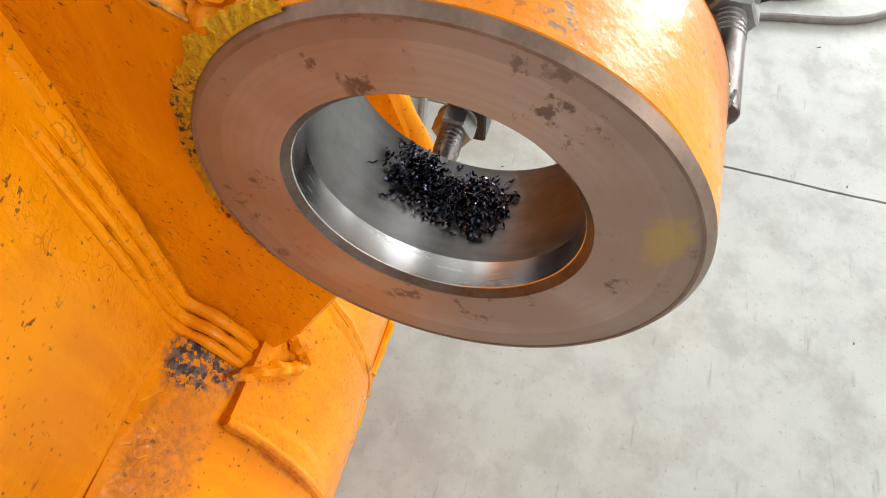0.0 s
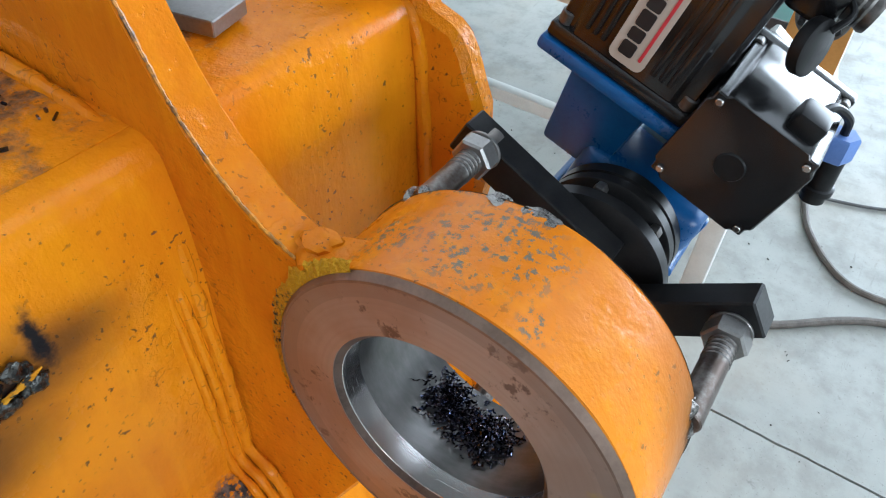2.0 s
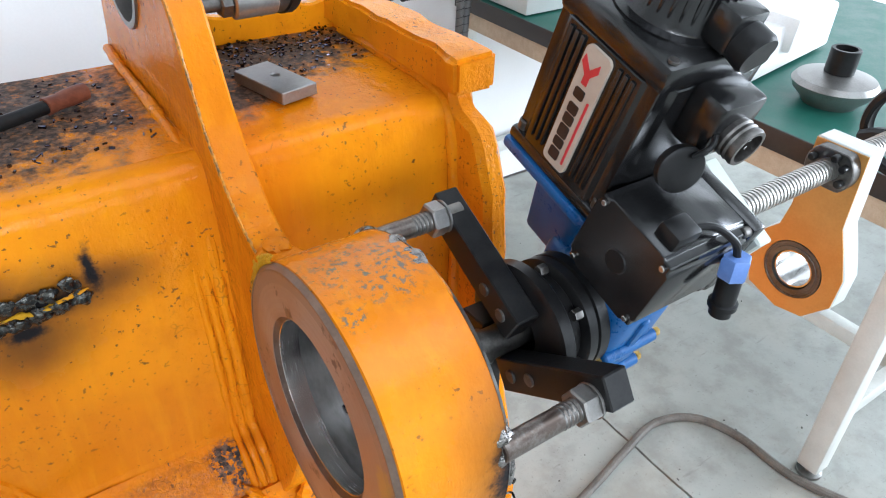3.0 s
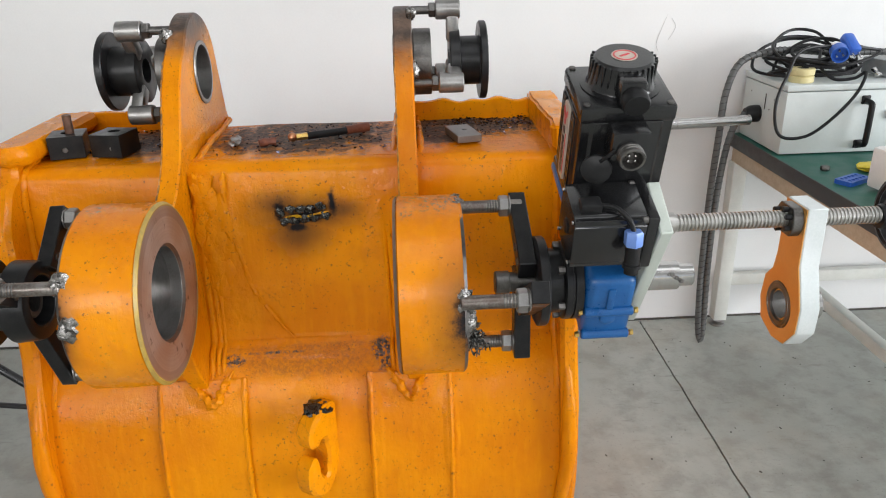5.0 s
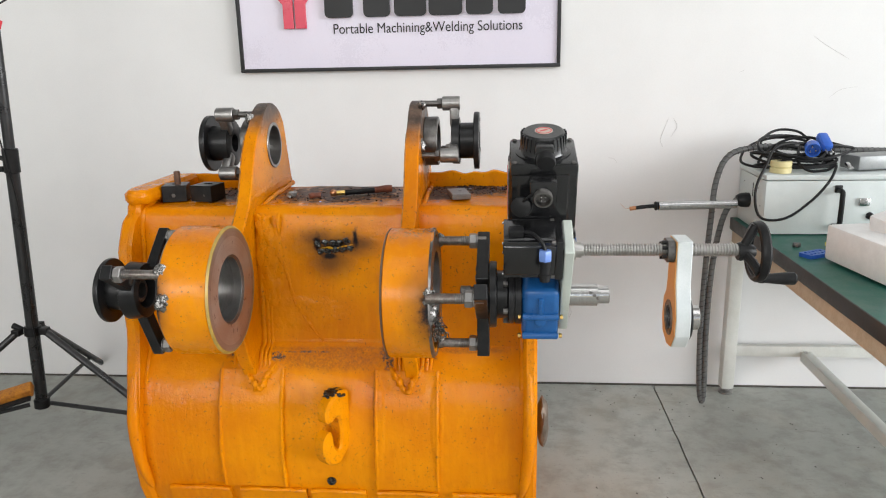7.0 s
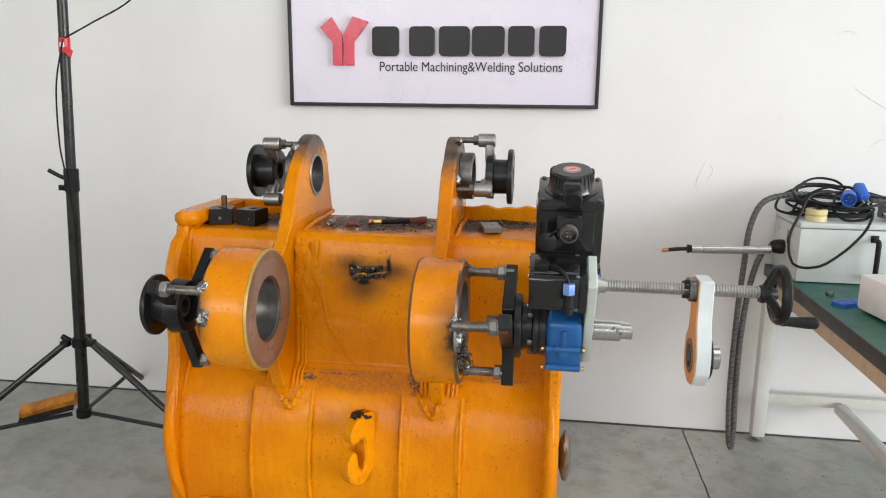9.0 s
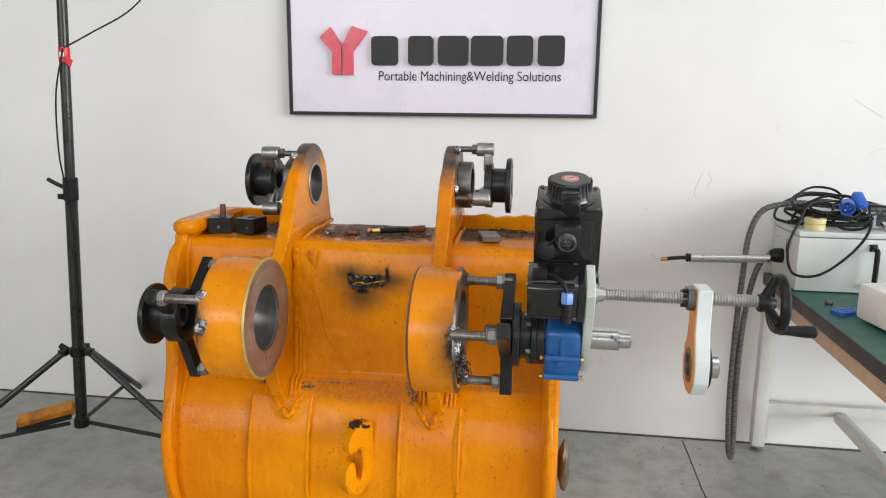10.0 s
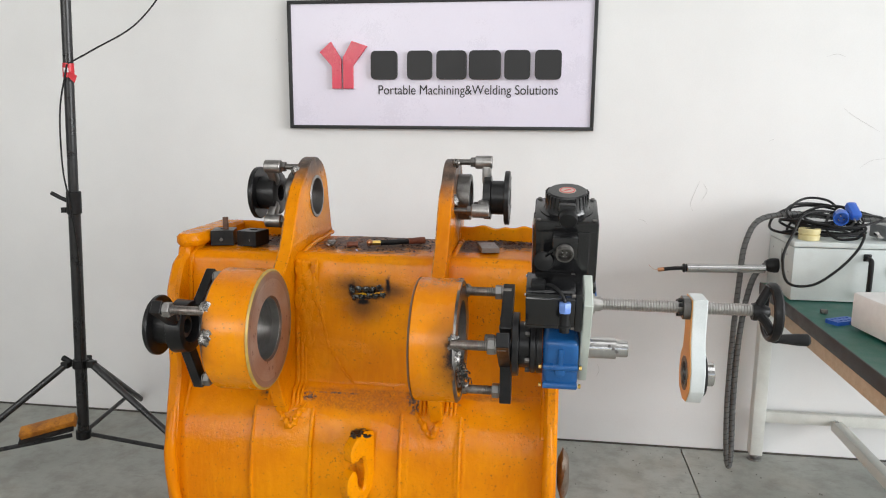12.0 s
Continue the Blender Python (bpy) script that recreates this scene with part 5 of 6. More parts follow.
def ear_support(base_x, side, foot_angles, label):
    """A flanged hub held off the ear by short studs and bright offset clamps; side is the way that it points along x."""
    t = thing("ear_support", (base_x + side * 0.08, EY, EZ - 0.1), label, "bar support", "bar supports on the ears")
    s = side
    cz = EZ + 0.006
    part("collar", ring((base_x + s * 0.001, EY, cz), (base_x + s * 0.036, EY, cz), 0.064, 0.046, 48), DARK_STEEL, t, "dark steel collar against the ear")
    part("hub", lathe([(0.072, 0.024), (0.072, 0.058), (0.074, 0.061), (0.092, 0.061), (0.094, 0.047), (0.130, 0.047), (0.130, 0.024)], (base_x, EY, cz), (s, 0, 0), 56), BLACKENED, t)
    fl = part("flange", lathe([(0.130, 0.024), (0.130, 0.073), (0.132, 0.075), (0.142, 0.075), (0.144, 0.073), (0.144, 0.024)], (base_x, EY, cz), (s, 0, 0), 64), BLACKENED, t)
    for k in range(4):
        a = radians(90 * k + 60)
        part("slot", box((base_x + s * 0.1445, EY + 0.06 * math.cos(a), cz + 0.06 * math.sin(a)), (0.002, 0.005, 0.010), 0.0005), DARK_STEEL, fl)
    for a in foot_angles:
        ca, sa = math.cos(radians(a)), math.sin(radians(a))
        y, z = EY + 0.098 * ca, cz + 0.098 * sa
        part("stud", rod((base_x - s * 0.004, y, z), (base_x + s * 0.055, y, z), 0.008), DARK_STEEL, t)
        part("nut", nut((base_x + s * 0.034, y, z), (base_x + s * 0.047, y, z), 0.026), DARK_STEEL, t)
        cl = part("clamp", rod((base_x + s * 0.047, y, z), (base_x + s * 0.094, y, z), 0.0185, 28, 0.002), GREY_STEEL, t, "bright steel offset clamp")
        d = Vector((0, ca, sa))
        u = Vector((0, -sa, ca))
        rot = Matrix((Vector((s, 0, 0)), d, Vector((s, 0, 0)).cross(d))).transposed()
        part("toe", box(Vector((base_x + s * 0.079, EY, cz)) + d * 0.070, (0.024, 0.066, 0.030), 0.006, rot), GREY_STEEL, cl)
    return t


ear_support(0.170, -1, (125, 228, 10), "black flanged bar support clamped to the ear")
ear_support(0.620, 1, (93, 196, 338), "black flanged bar support clamped to the ear")

# ---- things lying on the bucket ----
bar = thing("flat_bar", (0.70, -1.09, 1.022), "short flat steel bar with a drilled hole, lying on the bucket", "steel bar")
ang = 0.22
rotm = Euler((0, 0, ang)).to_matrix()
bm = prism([[(-0.024, -0.046), (0.024, -0.046), (0.024, 0.046), (-0.024, 0.046)], circle((0.004, 0.004), 0.005, 20)], 0, 0.014, "z", 0.001)
bmesh.ops.transform(bm, matrix=Matrix.Translation((0.712, -1.078, 1.025)) @ rotm.to_4x4(), verts=bm.verts)
part("bar", bm, GREY_STEEL, bar)
for cx, cy, rz, pin in ((-0.036, -1.10, 0.25, True), (0.050, -1.10, -0.2, False)):
    t = thing("steel_block", (cx, cy, 1.022), "blackened steel block " + ("with an upright pin" if pin else "with a drilled hole") + " on the bucket", "steel block", "steel blocks")
    bm = prism([rounded(0.062, 0.066, 0.002), circle((0.0, 0.004), 0.011, 24)], 0, 0.042, "z", 0.001)
    bmesh.ops.transform(bm, matrix=Matrix.Translation((cx, cy, 1.024)) @ Euler((0, 0, rz)).to_matrix().to_4x4(), verts=bm.verts)
    part("block", bm, BLACKENED, t)
    part("side_hole", lathe([(0, 0), (0, 0.005), (0.001, 0.004), (0.001, 0)], (cx + 0.006, cy - 0.033, 1.041), (0.25, -1, 0), 16, None, False), DARK_STEEL, t)
    if pin:
        part("pin", rod((cx + 0.006, cy, 1.03), (cx + 0.006, cy, 1.10), 0.008, 20), surface("rusty_pin", (0.10, 0.05, 0.03), (0.18, 0.10, 0.07), (0.5, 0.7), 0.4, 40, 300, 0.2), t, "rusty upright pin")
torch = thing("welding_torch", (0.42, -1.02, 1.024), "torch with black sleeve, brass neck and red end on bucket", "torch")
part("sleeve", tube(smooth_path([(0.405, -1.050, 1.032), (0.430, -1.040, 1.032), (0.455, -1.030, 1.032), (0.482, -1.020, 1.033)], 8), 0.0075, 14), BLACK_RUBBER, torch)
part("red_end", tube(smooth_path([(0.480, -1.021, 1.033), (0.500, -1.012, 1.034), (0.524, -1.002, 1.034)], 6), 0.0095, 14, None, 0.15, 1, 60), TORCH_RED, torch)
part("neck", nut((0.407, -1.049, 1.032), (0.384, -1.058, 1.032), 0.0125), BRASS, torch)
part("ball", blob((0.377, -1.061, 1.033), 0.0092, None, 3, 0.05, 60), COPPER, torch)
solo("electrode_stub", tube(smooth_path([(0.318, -1.088, 1.030), (0.332, -1.082, 1.031), (0.348, -1.079, 1.030)], 5), 0.0075, 12, None, 0.35, 2, 90), TORCH_RED, (0.33, -1.08, 1.023), "short scorched red-brown stub lying on the bucket", "stub")
solo("foil_scrap", blob((0.268, -1.070, 1.032), 0.012, None, 3, 0.6, 130, 6, (1.0, 1.5, 0.7)), GREY_STEEL, (0.268, -1.07, 1.023), "crumpled scrap of grey foil lying on the bucket", "scrap")


def debris(n, seed, regions):
    """Small steel chips and slag grains strewn over flat places given as (x0, x1, y0, y1, z)."""
    r = random.Random(seed)
    bm = bmesh.new()
    for i in range(n):
        x0, x1, y0, y1, z = regions[r.randrange(len(regions))]
        c = Vector((r.uniform(x0, x1), r.uniform(y0, y1), z))
        L, w, hh = r.uniform(0.0015, 0.005) * (1 + r.random() ** 3), r.uniform(0.001, 0.003), r.uniform(0.001, 0.003)
        box(c + Vector((0, 0, hh / 2)), (L, w, hh), 0, Euler((r.uniform(-0.3, 0.3), r.uniform(-0.3, 0.3), r.uniform(0, 3.1))).to_matrix(), bm)
    return bm


solo("slag_crumbs", debris(640, 3, [(0.23, 0.56, -1.14, -0.92, 1.023), (0.63, 0.86, -1.06, -0.915, 1.024), (0.70, 0.86, -0.99, -0.912, 1.025), (-0.09, 0.15, -1.1, -0.92, 1.023)]), SWARF, (0.4, -1.0, 1.022), "dark crumbs of slag and swarf strewn on the bucket top", "swarf", kind="stuff")

# ---- sign on the wall ----
SIGN_FACE = surface("sign_face", (0.66, 0.62, 0.72), (0.69, 0.65, 0.75), (0.25, 0.35), 0, 3, 200, 0.01)
SIGN_RED = surface("sign_red", (0.55, 0.015, 0.05), (0.62, 0.02, 0.065), (0.25, 0.35), 0, 8, 200, 0.01)
SIGN_WHITE = surface("sign_white_edge", (0.75, 0.73, 0.75), (0.8, 0.78, 0.8), (0.3, 0.4), 0, 8, 200, 0.01)
SIGN_BLACK = surface("sign_black", (0.010, 0.010, 0.011), (0.015, 0.015, 0.016), (0.5, 0.6), 0, 8, 200, 0.01)
SX0, SX1, SZ0, SZ1 = -0.217, 1.042, 1.335, 1.852
sign = thing("wall_sign", (0.41, 0.0, SZ0), "framed lilac-white wall sign with raised red and black marks", "sign")
part("board", box(((SX0 + SX1) / 2, -0.012, (SZ0 + SZ1) / 2), (SX1 - SX0 - 0.02, 0.022, SZ1 - SZ0 - 0.02)), SIGN_FACE, sign)
for c, s in ((((SX0 + SX1) / 2, -0.016, SZ0 + 0.007), (SX1 - SX0, 0.032, 0.014)), (((SX0 + SX1) / 2, -0.016, SZ1 - 0.007), (SX1 - SX0, 0.032, 0.014)), ((SX0 + 0.007, -0.016, (SZ0 + SZ1) / 2), (0.014, 0.0315, SZ1 - SZ0 - 0.028)), ((SX1 - 0.007, -0.016, (SZ0 + SZ1) / 2), (0.014, 0.0315, SZ1 - SZ0 - 0.028))):
    part("frame_bar", box(c, s, 0.002), SIGN_BLACK, sign)


def raised(loop, material, label=""):
    a = part("raised_mark", prism([loop], -0.043, -0.030, "y", 0.001), material, sign, label)
    part("backing", prism([loop], -0.0295, -0.023, "y"), SIGN_WHITE, a)


# the maker's mark: a forked red block in two pieces
raised([(-0.078, 1.645), (-0.030, 1.686), (0.012, 1.618), (0.012, 1.498), (-0.027, 1.498), (-0.027, 1.588)], SIGN_RED, "red forked block")
raised([(0.058, 1.689), (0.122, 1.668), (0.062, 1.590), (0.062, 1.498), (0.020, 1.498), (0.020, 1.622)], SIGN_RED, "red forked block")
# the maker's name as plain raised blocks
for x0, x1 in ((0.137, 0.247), (0.288, 0.390), (0.408, 0.530), (0.540, 0.668), (0.682, 0.785), (0.803, 0.908)):
    raised(rounded(x1 - x0, 0.114, 0.018, (x0 + x1) / 2, 1.592), SIGN_BLACK, "black block")


def lettering(text, x0, x1, z, y, material, owner):
    """Raised lettering in the built-in font, stretched to reach from x0 to x1."""
    cu = bpy.data.curves.new("lettering", "FONT")
    cu.body, cu.size, cu.extrude = text, 0.05, 0.0008
    tmp = bpy.data.objects.new("tmp_text", cu)
    scene.collection.objects.link(tmp)
    bpy.context.view_layer.update()
    me = bpy.data.meshes.new_from_object(tmp.evaluated_get(bpy.context.evaluated_depsgraph_get()))
    bpy.data.objects.remove(tmp)
    bm = bmesh.new()
    bm.from_mesh(me)
    bpy.data.meshes.remove(me)
    lo, hi = min(v.co.x for v in bm.verts), max(v.co.x for v in bm.verts)
    k = (x1 - x0) / (hi - lo)
    for v in bm.verts:
        v.co = Vector((x0 + (v.co.x - lo) * k, y - v.co.z, z + v.co.y * 1.08))
    return part("lettering", bm, material, owner, "small dark lettering")


lettering("Portable Machining&Welding Solutions", 0.165, 0.897, 1.476, -0.0245, SIGN_BLACK, sign)

# ---- work table with the control box ----
TABLE_GREEN = surface("green_table_mat", (0.012, 0.095, 0.07), (0.018, 0.12, 0.09), (0.35, 0.5), 0, 12, 200, 0.05)
TABLE_EDGE = surface("black_edge_band", (0.02, 0.018, 0.017), (0.035, 0.03, 0.028), (0.35, 0.5), 0, 20, 200, 0.05)
CHIPBOARD = surface("raw_board", (0.46, 0.36, 0.25), (0.55, 0.45, 0.33), (0.6, 0.75), 0, 50, 400, 0.1)
FRAME_WHITE = surface("pale_frame_paint", (0.60, 0.60, 0.56), (0.68, 0.68, 0.64), (0.35, 0.5), 0, 15, 200, 0.03)
TX0, TX1, TY0, TY1, TZ = 1.725, 2.78, -1.50, -0.03, 0.742
table = thing("work_table", (2.25, -0.75, 0.0), "work table with green top and pale steel legs", "table")
part("top", box(((TX0 + TX1) / 2, (TY0 + TY1) / 2, TZ - 0.0225), (TX1 - TX0 - 0.004, TY1 - TY0 - 0.004, 0.045)), TABLE_GREEN, table, "green laminate tabletop")
for c, s in (((TX0 - 0.001, (TY0 + TY1) / 2, TZ - 0.0225), (0.005, TY1 - TY0, 0.046)), (((TX0 + TX1) / 2, TY0 - 0.001, TZ - 0.0225), (TX1 - TX0, 0.005, 0.046))):
    part("edge_band", box(c, s, 0.001), TABLE_EDGE, table)
for c, s in (((TX0 + 0.02, (TY0 + TY1) / 2, TZ - 0.0725), (0.03, TY1 - TY0 - 0.02, 0.05)), (((TX0 + TX1) / 2, TY0 + 0.03, TZ - 0.0725), (TX1 - TX0 - 0.1, 0.03, 0.05))):
    part("apron", box(c, s, 0.002), CHIPBOARD, table)
for x, y in ((TX0 + 0.025, -0.055), (TX0 + 0.025, TY0 + 0.055), (TX1 - 0.06, -0.055), (TX1 - 0.06, TY0 + 0.055)):
    leg = part("leg", box((x, y, 0.335), (0.05, 0.05, 0.62), 0.004), FRAME_WHITE, table)
    part("foot", lathe([(0, 0), (0, 0.028), (0.008, 0.028), (0.012, 0.014), (0.028, 0.014), (0.028, 0)], (x, y, 0.0), (0, 0, 1), 24, None, False), GREY_STEEL, leg, "metal levelling foot")
part("rail", box(((TX0 + TX1) / 2, -0.055, 0.190), (TX1 - TX0 - 0.1, 0.03, 0.045), 0.003), FRAME_WHITE, table)
part("rail", box(((TX0 + TX1) / 2, TY0 + 0.055, 0.190), (TX1 - TX0 - 0.1, 0.03, 0.045), 0.003), FRAME_WHITE, table)
part("brace", box((2.05, -0.75, 0.172), (0.04, 1.36, 0.04), 0.003), FRAME_WHITE, table)
part("brace_bolt", nut((2.045, -0.088, 0.185), (2.045, -0.072, 0.185), 0.02), STEEL, table)

BOX_GREY = surface("control_box_paint", (0.56, 0.60, 0.59), (0.62, 0.66, 0.65), (0.35, 0.5), 0, 10, 300, 0.03)
cb = thing("control_box", (2.0, -0.19, TZ), "pale grey steel control box with black handle on a table", "control box")
BX0, BX1, BY0, BY1, BZ1 = 1.742, 2.42, -0.335, -0.045, 0.958
part("case", box(((BX0 + BX1) / 2, (BY0 + BY1) / 2, (TZ + 0.004 + BZ1 - 0.022) / 2), (BX1 - BX0, BY1 - BY0, BZ1 - TZ - 0.026), 0.002), BOX_GREY, cb)
part("lid", box(((BX0 + BX1) / 2, (BY0 + BY1) / 2, BZ1 - 0.0095), (BX1 - BX0 + 0.006, BY1 - BY0 + 0.006, 0.019), 0.003), BOX_GREY, cb)
hd = part("handle", tube(smooth_path([(1.985, BY0 - 0.002, 0.905), (1.985, BY0 - 0.035, 0.902), (1.985, BY0 - 0.040, 0.88), (1.985, BY0 - 0.040, 0.80), (1.985, BY0 - 0.035, 0.778), (1.985, BY0 - 0.002, 0.775)], 6), 0.009, 12), BLACK_RUBBER, cb, "black plastic carrying handle")
for z in (0.908, 0.772):
    part("handle_foot", box((1.985, BY0 - 0.004, z), (0.026, 0.008, 0.026), 0.003), BLACK_RUBBER, hd)
part("latch", box((2.075, BY0 - 0.006, 0.862), (0.036, 0.010, 0.028), 0.003), STEEL, cb)
part("key_switch", lathe([(0, 0), (0, 0.013), (0.008, 0.012), (0.010, 0.008), (0.010, 0)], (2.10, BY0, 0.812), (0, -1, 0), 24, None, False), BLACK_RUBBER, cb)
part("gland", lathe([(0, 0), (0, 0.027), (0.01, 0.028), (0.03, 0.026), (0.045, 0.018), (0.045, 0)], (BX0, -0.165, 0.838), (-1, 0, 0), 28, None, False), BLACK_RUBBER, cb, "black rubber cable gland")
part("slot_mark", box((BX0 - 0.001, -0.205, 0.885), (0.002, 0.003, 0.05)), TABLE_EDGE, cb)
for y, z in ((-0.26, 0.90), (-0.235, 0.865), (-0.10, 0.90), (-0.29, 0.84)):
    part("rivet", lathe([(0, 0), (0, 0.003), (0.001, 0.0025), (0.001, 0)], (BX0, y, z), (-1, 0, 0), 10, None, False), DARK_STEEL, cb)


def wrapped_hose(pts, r, label):
    """A cable bundle in spiral wrap: a smooth core with a raised band wound round it."""
    t = thing("wrapped_cable", pts[0], label, "cable", "wrapped cables")
    path = smooth_path(pts, 22)
    core = part("wrap", tube(path, r, 12), CABLE_GREY, t)
    turns, length = [], 0.0
    for a, b in zip(path, path[1:]):
        d = (b - a).normalized()
        e1 = Vector((0.3, 1, 0.2)).cross(d).normalized()
        e2 = d.cross(e1)
        for k in range(6):
            th = length / 0.021 * 2 * math.pi + k / 6 * (b - a).length / 0.021 * 2 * math.pi
            turns.append(a.lerp(b, k / 6) + (e1 * math.cos(th) + e2 * math.sin(th)) * (r + 0.0002))
        length += (b - a).length
    part("wrap_seam", tube(turns, 0.0011, 4), BLACK_RUBBER, core)
    return t


wrapped_hose([(1.698, -0.165, 0.838), (1.655, -0.19, 0.80), (1.622, -0.22, 0.70), (1.600, -0.25, 0.55), (1.592, -0.27, 0.35), (1.596, -0.28, 0.15), (1.592, -0.285, 0.072), (1.580, -0.28, 0.12), (1.572, -0.27, 0.32), (1.578, -0.25, 0.58), (1.588, -0.24, 0.78), (1.603, -0.22, 0.92), (1.648, -0.20, 1.01), (1.75, -0.17, 1.035), (1.86, -0.13, 1.03), (2.0, -0.10, 1.015), (2.2, -0.09, 1.01), (2.5, -0.10, 1.0)], 0.0105, "grey spiral-wrapped cable looping down from the control box")


def coil(name, seed, n, label, r=0.0055, c=(1.88, -0.20), rx=0.165, ry=0.095, z0=0.968):
    """Loose turns of flexible cable heaped on the box."""
    rr = random.Random(seed)
    pts = []
    for turn in range(n):
        ox, oy = rr.uniform(-0.035, 0.035), rr.uniform(-0.02, 0.02)
        kx, ky, tilt = rr.uniform(0.5, 1.12), rr.uniform(0.6, 1.1), rr.uniform(-0.15, 0.75)
        base = z0 + 0.012 + 0.062 * turn / n
        for i in range(9):
            a = (turn + i / 9) * 2 * math.pi + 0.3
            x, y = ox + rx * kx * math.cos(a), oy + ry * ky * math.sin(a)
            lift = max(0.006, base - z0 + y * tilt + 0.012 * math.sin(a * 1.7 + turn))
            pts.append((c[0] + x + rr.uniform(-0.006, 0.006), c[1] + y, z0 + lift))
    return pts


pts = coil("cable", 4, 11, "")
solo("coiled_cable", tube(smooth_path(pts + [(1.80, -0.30, 1.06), (1.735, -0.33, 0.985), (1.70, -0.355, 0.90), (1.72, -0.365, 0.815), (1.80, -0.37, 0.81), (1.88, -0.365, 0.865), (1.94, -0.36, 0.935), (1.965, -0.345, 0.99), (1.94, -0.33, 0.972), (1.885, -0.32, 0.97), (1.86, -0.28, 1.0), (1.885, -0.22, 1.04)], 7), 0.0048, 8), BLACK_RUBBER, (1.9, -0.2, 0.96), "loose heap of coiled black cable on the control box", "cable")
for x, y, z, d, lab in ((1.900, -0.295, 1.045, (-0.25, -0.9, -0.25), "blue and white round mains plug"), (1.955, -0.275, 1.050, (0.1, -0.75, -0.6), "blue mains plug with metal pins")):
    p = thing("mains_plug", (x, y, z), lab + " among the coiled cable", "plug", "plugs")
    dv = Vector(d).normalized()
    o = Vector((x, y, z))
    if lab.startswith("blue and"):
        part("body", lathe([(-0.055, 0), (-0.055, 0.012), (-0.03, 0.020), (-0.012, 0.021), (-0.012, 0)], o, d, 28, None, False), SIGN_WHITE, p)
        part("shroud", lathe([(-0.012, 0), (-0.012, 0.025), (0.022, 0.025), (0.022, 0.021), (0.002, 0.021), (0.002, 0)], o, d, 28, None, False), BLUE_PLASTIC, p)
        e = dv.orthogonal().normalized()
        f = dv.cross(e)
        for k in range(3):
            q = o + (e * math.cos(k * 2.1) + f * math.sin(k * 2.1)) * 0.010
            part("pin", rod(q, q + dv * 0.018, 0.003, 10, 0.0005), STEEL, p)
    else:
        part("body", box(o - dv * 0.02, (0.036, 0.03, 0.07), 0.008, (-dv).to_track_quat("Z", "Y").to_matrix()), BLUE_PLASTIC, p)
        for k in (-1, 1):
            part("pin", rod(o + Vector((k * 0.009, 0, 0)), o + Vector((k * 0.009, 0, 0)) + dv * 0.035, 0.0025, 10, 0.0005), STEEL, p)
solo("tape_roll", lathe([(0, 0.018), (0, 0.034), (0.002, 0.036), (0.018, 0.036), (0.021, 0.032), (0.024, 0.036), (0.04, 0.036), (0.042, 0.034), (0.042, 0.018)], (1.805, -0.280, BZ1), (0, 0, 1), 36), surface("yellowed_plastic", (0.60, 0.52, 0.26), (0.68, 0.60, 0.33), (0.4, 0.5), 0, 20, 200, 0.05), (1.805, -0.280, BZ1), "yellowed plastic reel on the control box", "reel")
ps = thing("grey_case", (2.17, -0.22, BZ1), "small grey metal case on the control box", "case")
part("case", box((2.17, -0.21, BZ1 + 0.031), (0.24, 0.10, 0.05), 0.005, Euler((0, 0, 0.25)).to_matrix()), surface("mid_grey_metal", (0.22, 0.23, 0.23), (0.28, 0.29, 0.29), (0.35, 0.5), 0.5, 20, 200, 0.03), ps)
part("catch", box((2.035, -0.285, BZ1 + 0.022), (0.02, 0.03, 0.012), 0.003, Euler((0.7, 0, 0.3)).to_matrix()), STEEL, ps)
pr = thing("welding_lance", (1.46, -0.27, 0.83), "bright steel welding lance with copper tip beside the control box", "welding lance")
part("tube", lathe([(0, 0), (0, 0.014), (0.003, 0.0165), (0.038, 0.017), (0.039, 0.0155), (0.042, 0.0155), (0.043, 0.017), (0.17, 0.017), (0.171, 0.0155), (0.28, 0.0155), (0.28, 0)], (1.385, -0.285, 0.840), (1, 0.04, 0.015), 28, None, False), STEEL, pr)
part("collar", lathe([(0, 0), (0, 0.013), (0.003, 0.0165), (0.007, 0.0165), (0.010, 0.013), (0.014, 0.016), (0.014, 0)], (1.372, -0.2855, 0.840), (1, 0.04, 0.02), 24, None, False), BLACK_RUBBER, pr)
part("neck", tube(smooth_path([(1.374, -0.286, 0.840), (1.34, -0.288, 0.838), (1.305, -0.29, 0.834)], 6), 0.007, 12), BLACK_RUBBER, pr)
tip = part("tip", rod((1.306, -0.29, 0.834), (1.283, -0.291, 0.831), 0.0075, 16, 0.002), COPPER, pr, "copper tip")
part("wire", tube(smooth_path([(1.284, -0.291, 0.831), (1.265, -0.291, 0.835), (1.25, -0.29, 0.849)], 6), 0.0006, 6), COPPER, tip)

FOAM = surface("white_foam", (0.78, 0.77, 0.76), (0.84, 0.83, 0.82), (0.7, 0.85), 0, 30, 250, 0.15, 0.003)
foam = thing("foam_block", (2.02, -0.73, TZ), "white packing foam blocks leaning together on the green tabletop", "packing foam")
bm = box((2.035, -0.79, TZ + 0.062), (0.40, 0.30, 0.11), 0.01, Euler((0, 0, 0.15)).to_matrix())
part("slab", bm, FOAM, foam)
part("slab", box((2.105, -0.81, TZ + 0.145), (0.36, 0.24, 0.09), 0.01, Euler((0.12, -0.22, 0.3)).to_matrix()), FOAM, foam)
tray = thing("blue_tray", (1.80, -0.62, TZ), "small blue plastic tray with round pockets on the green tabletop", "tray")
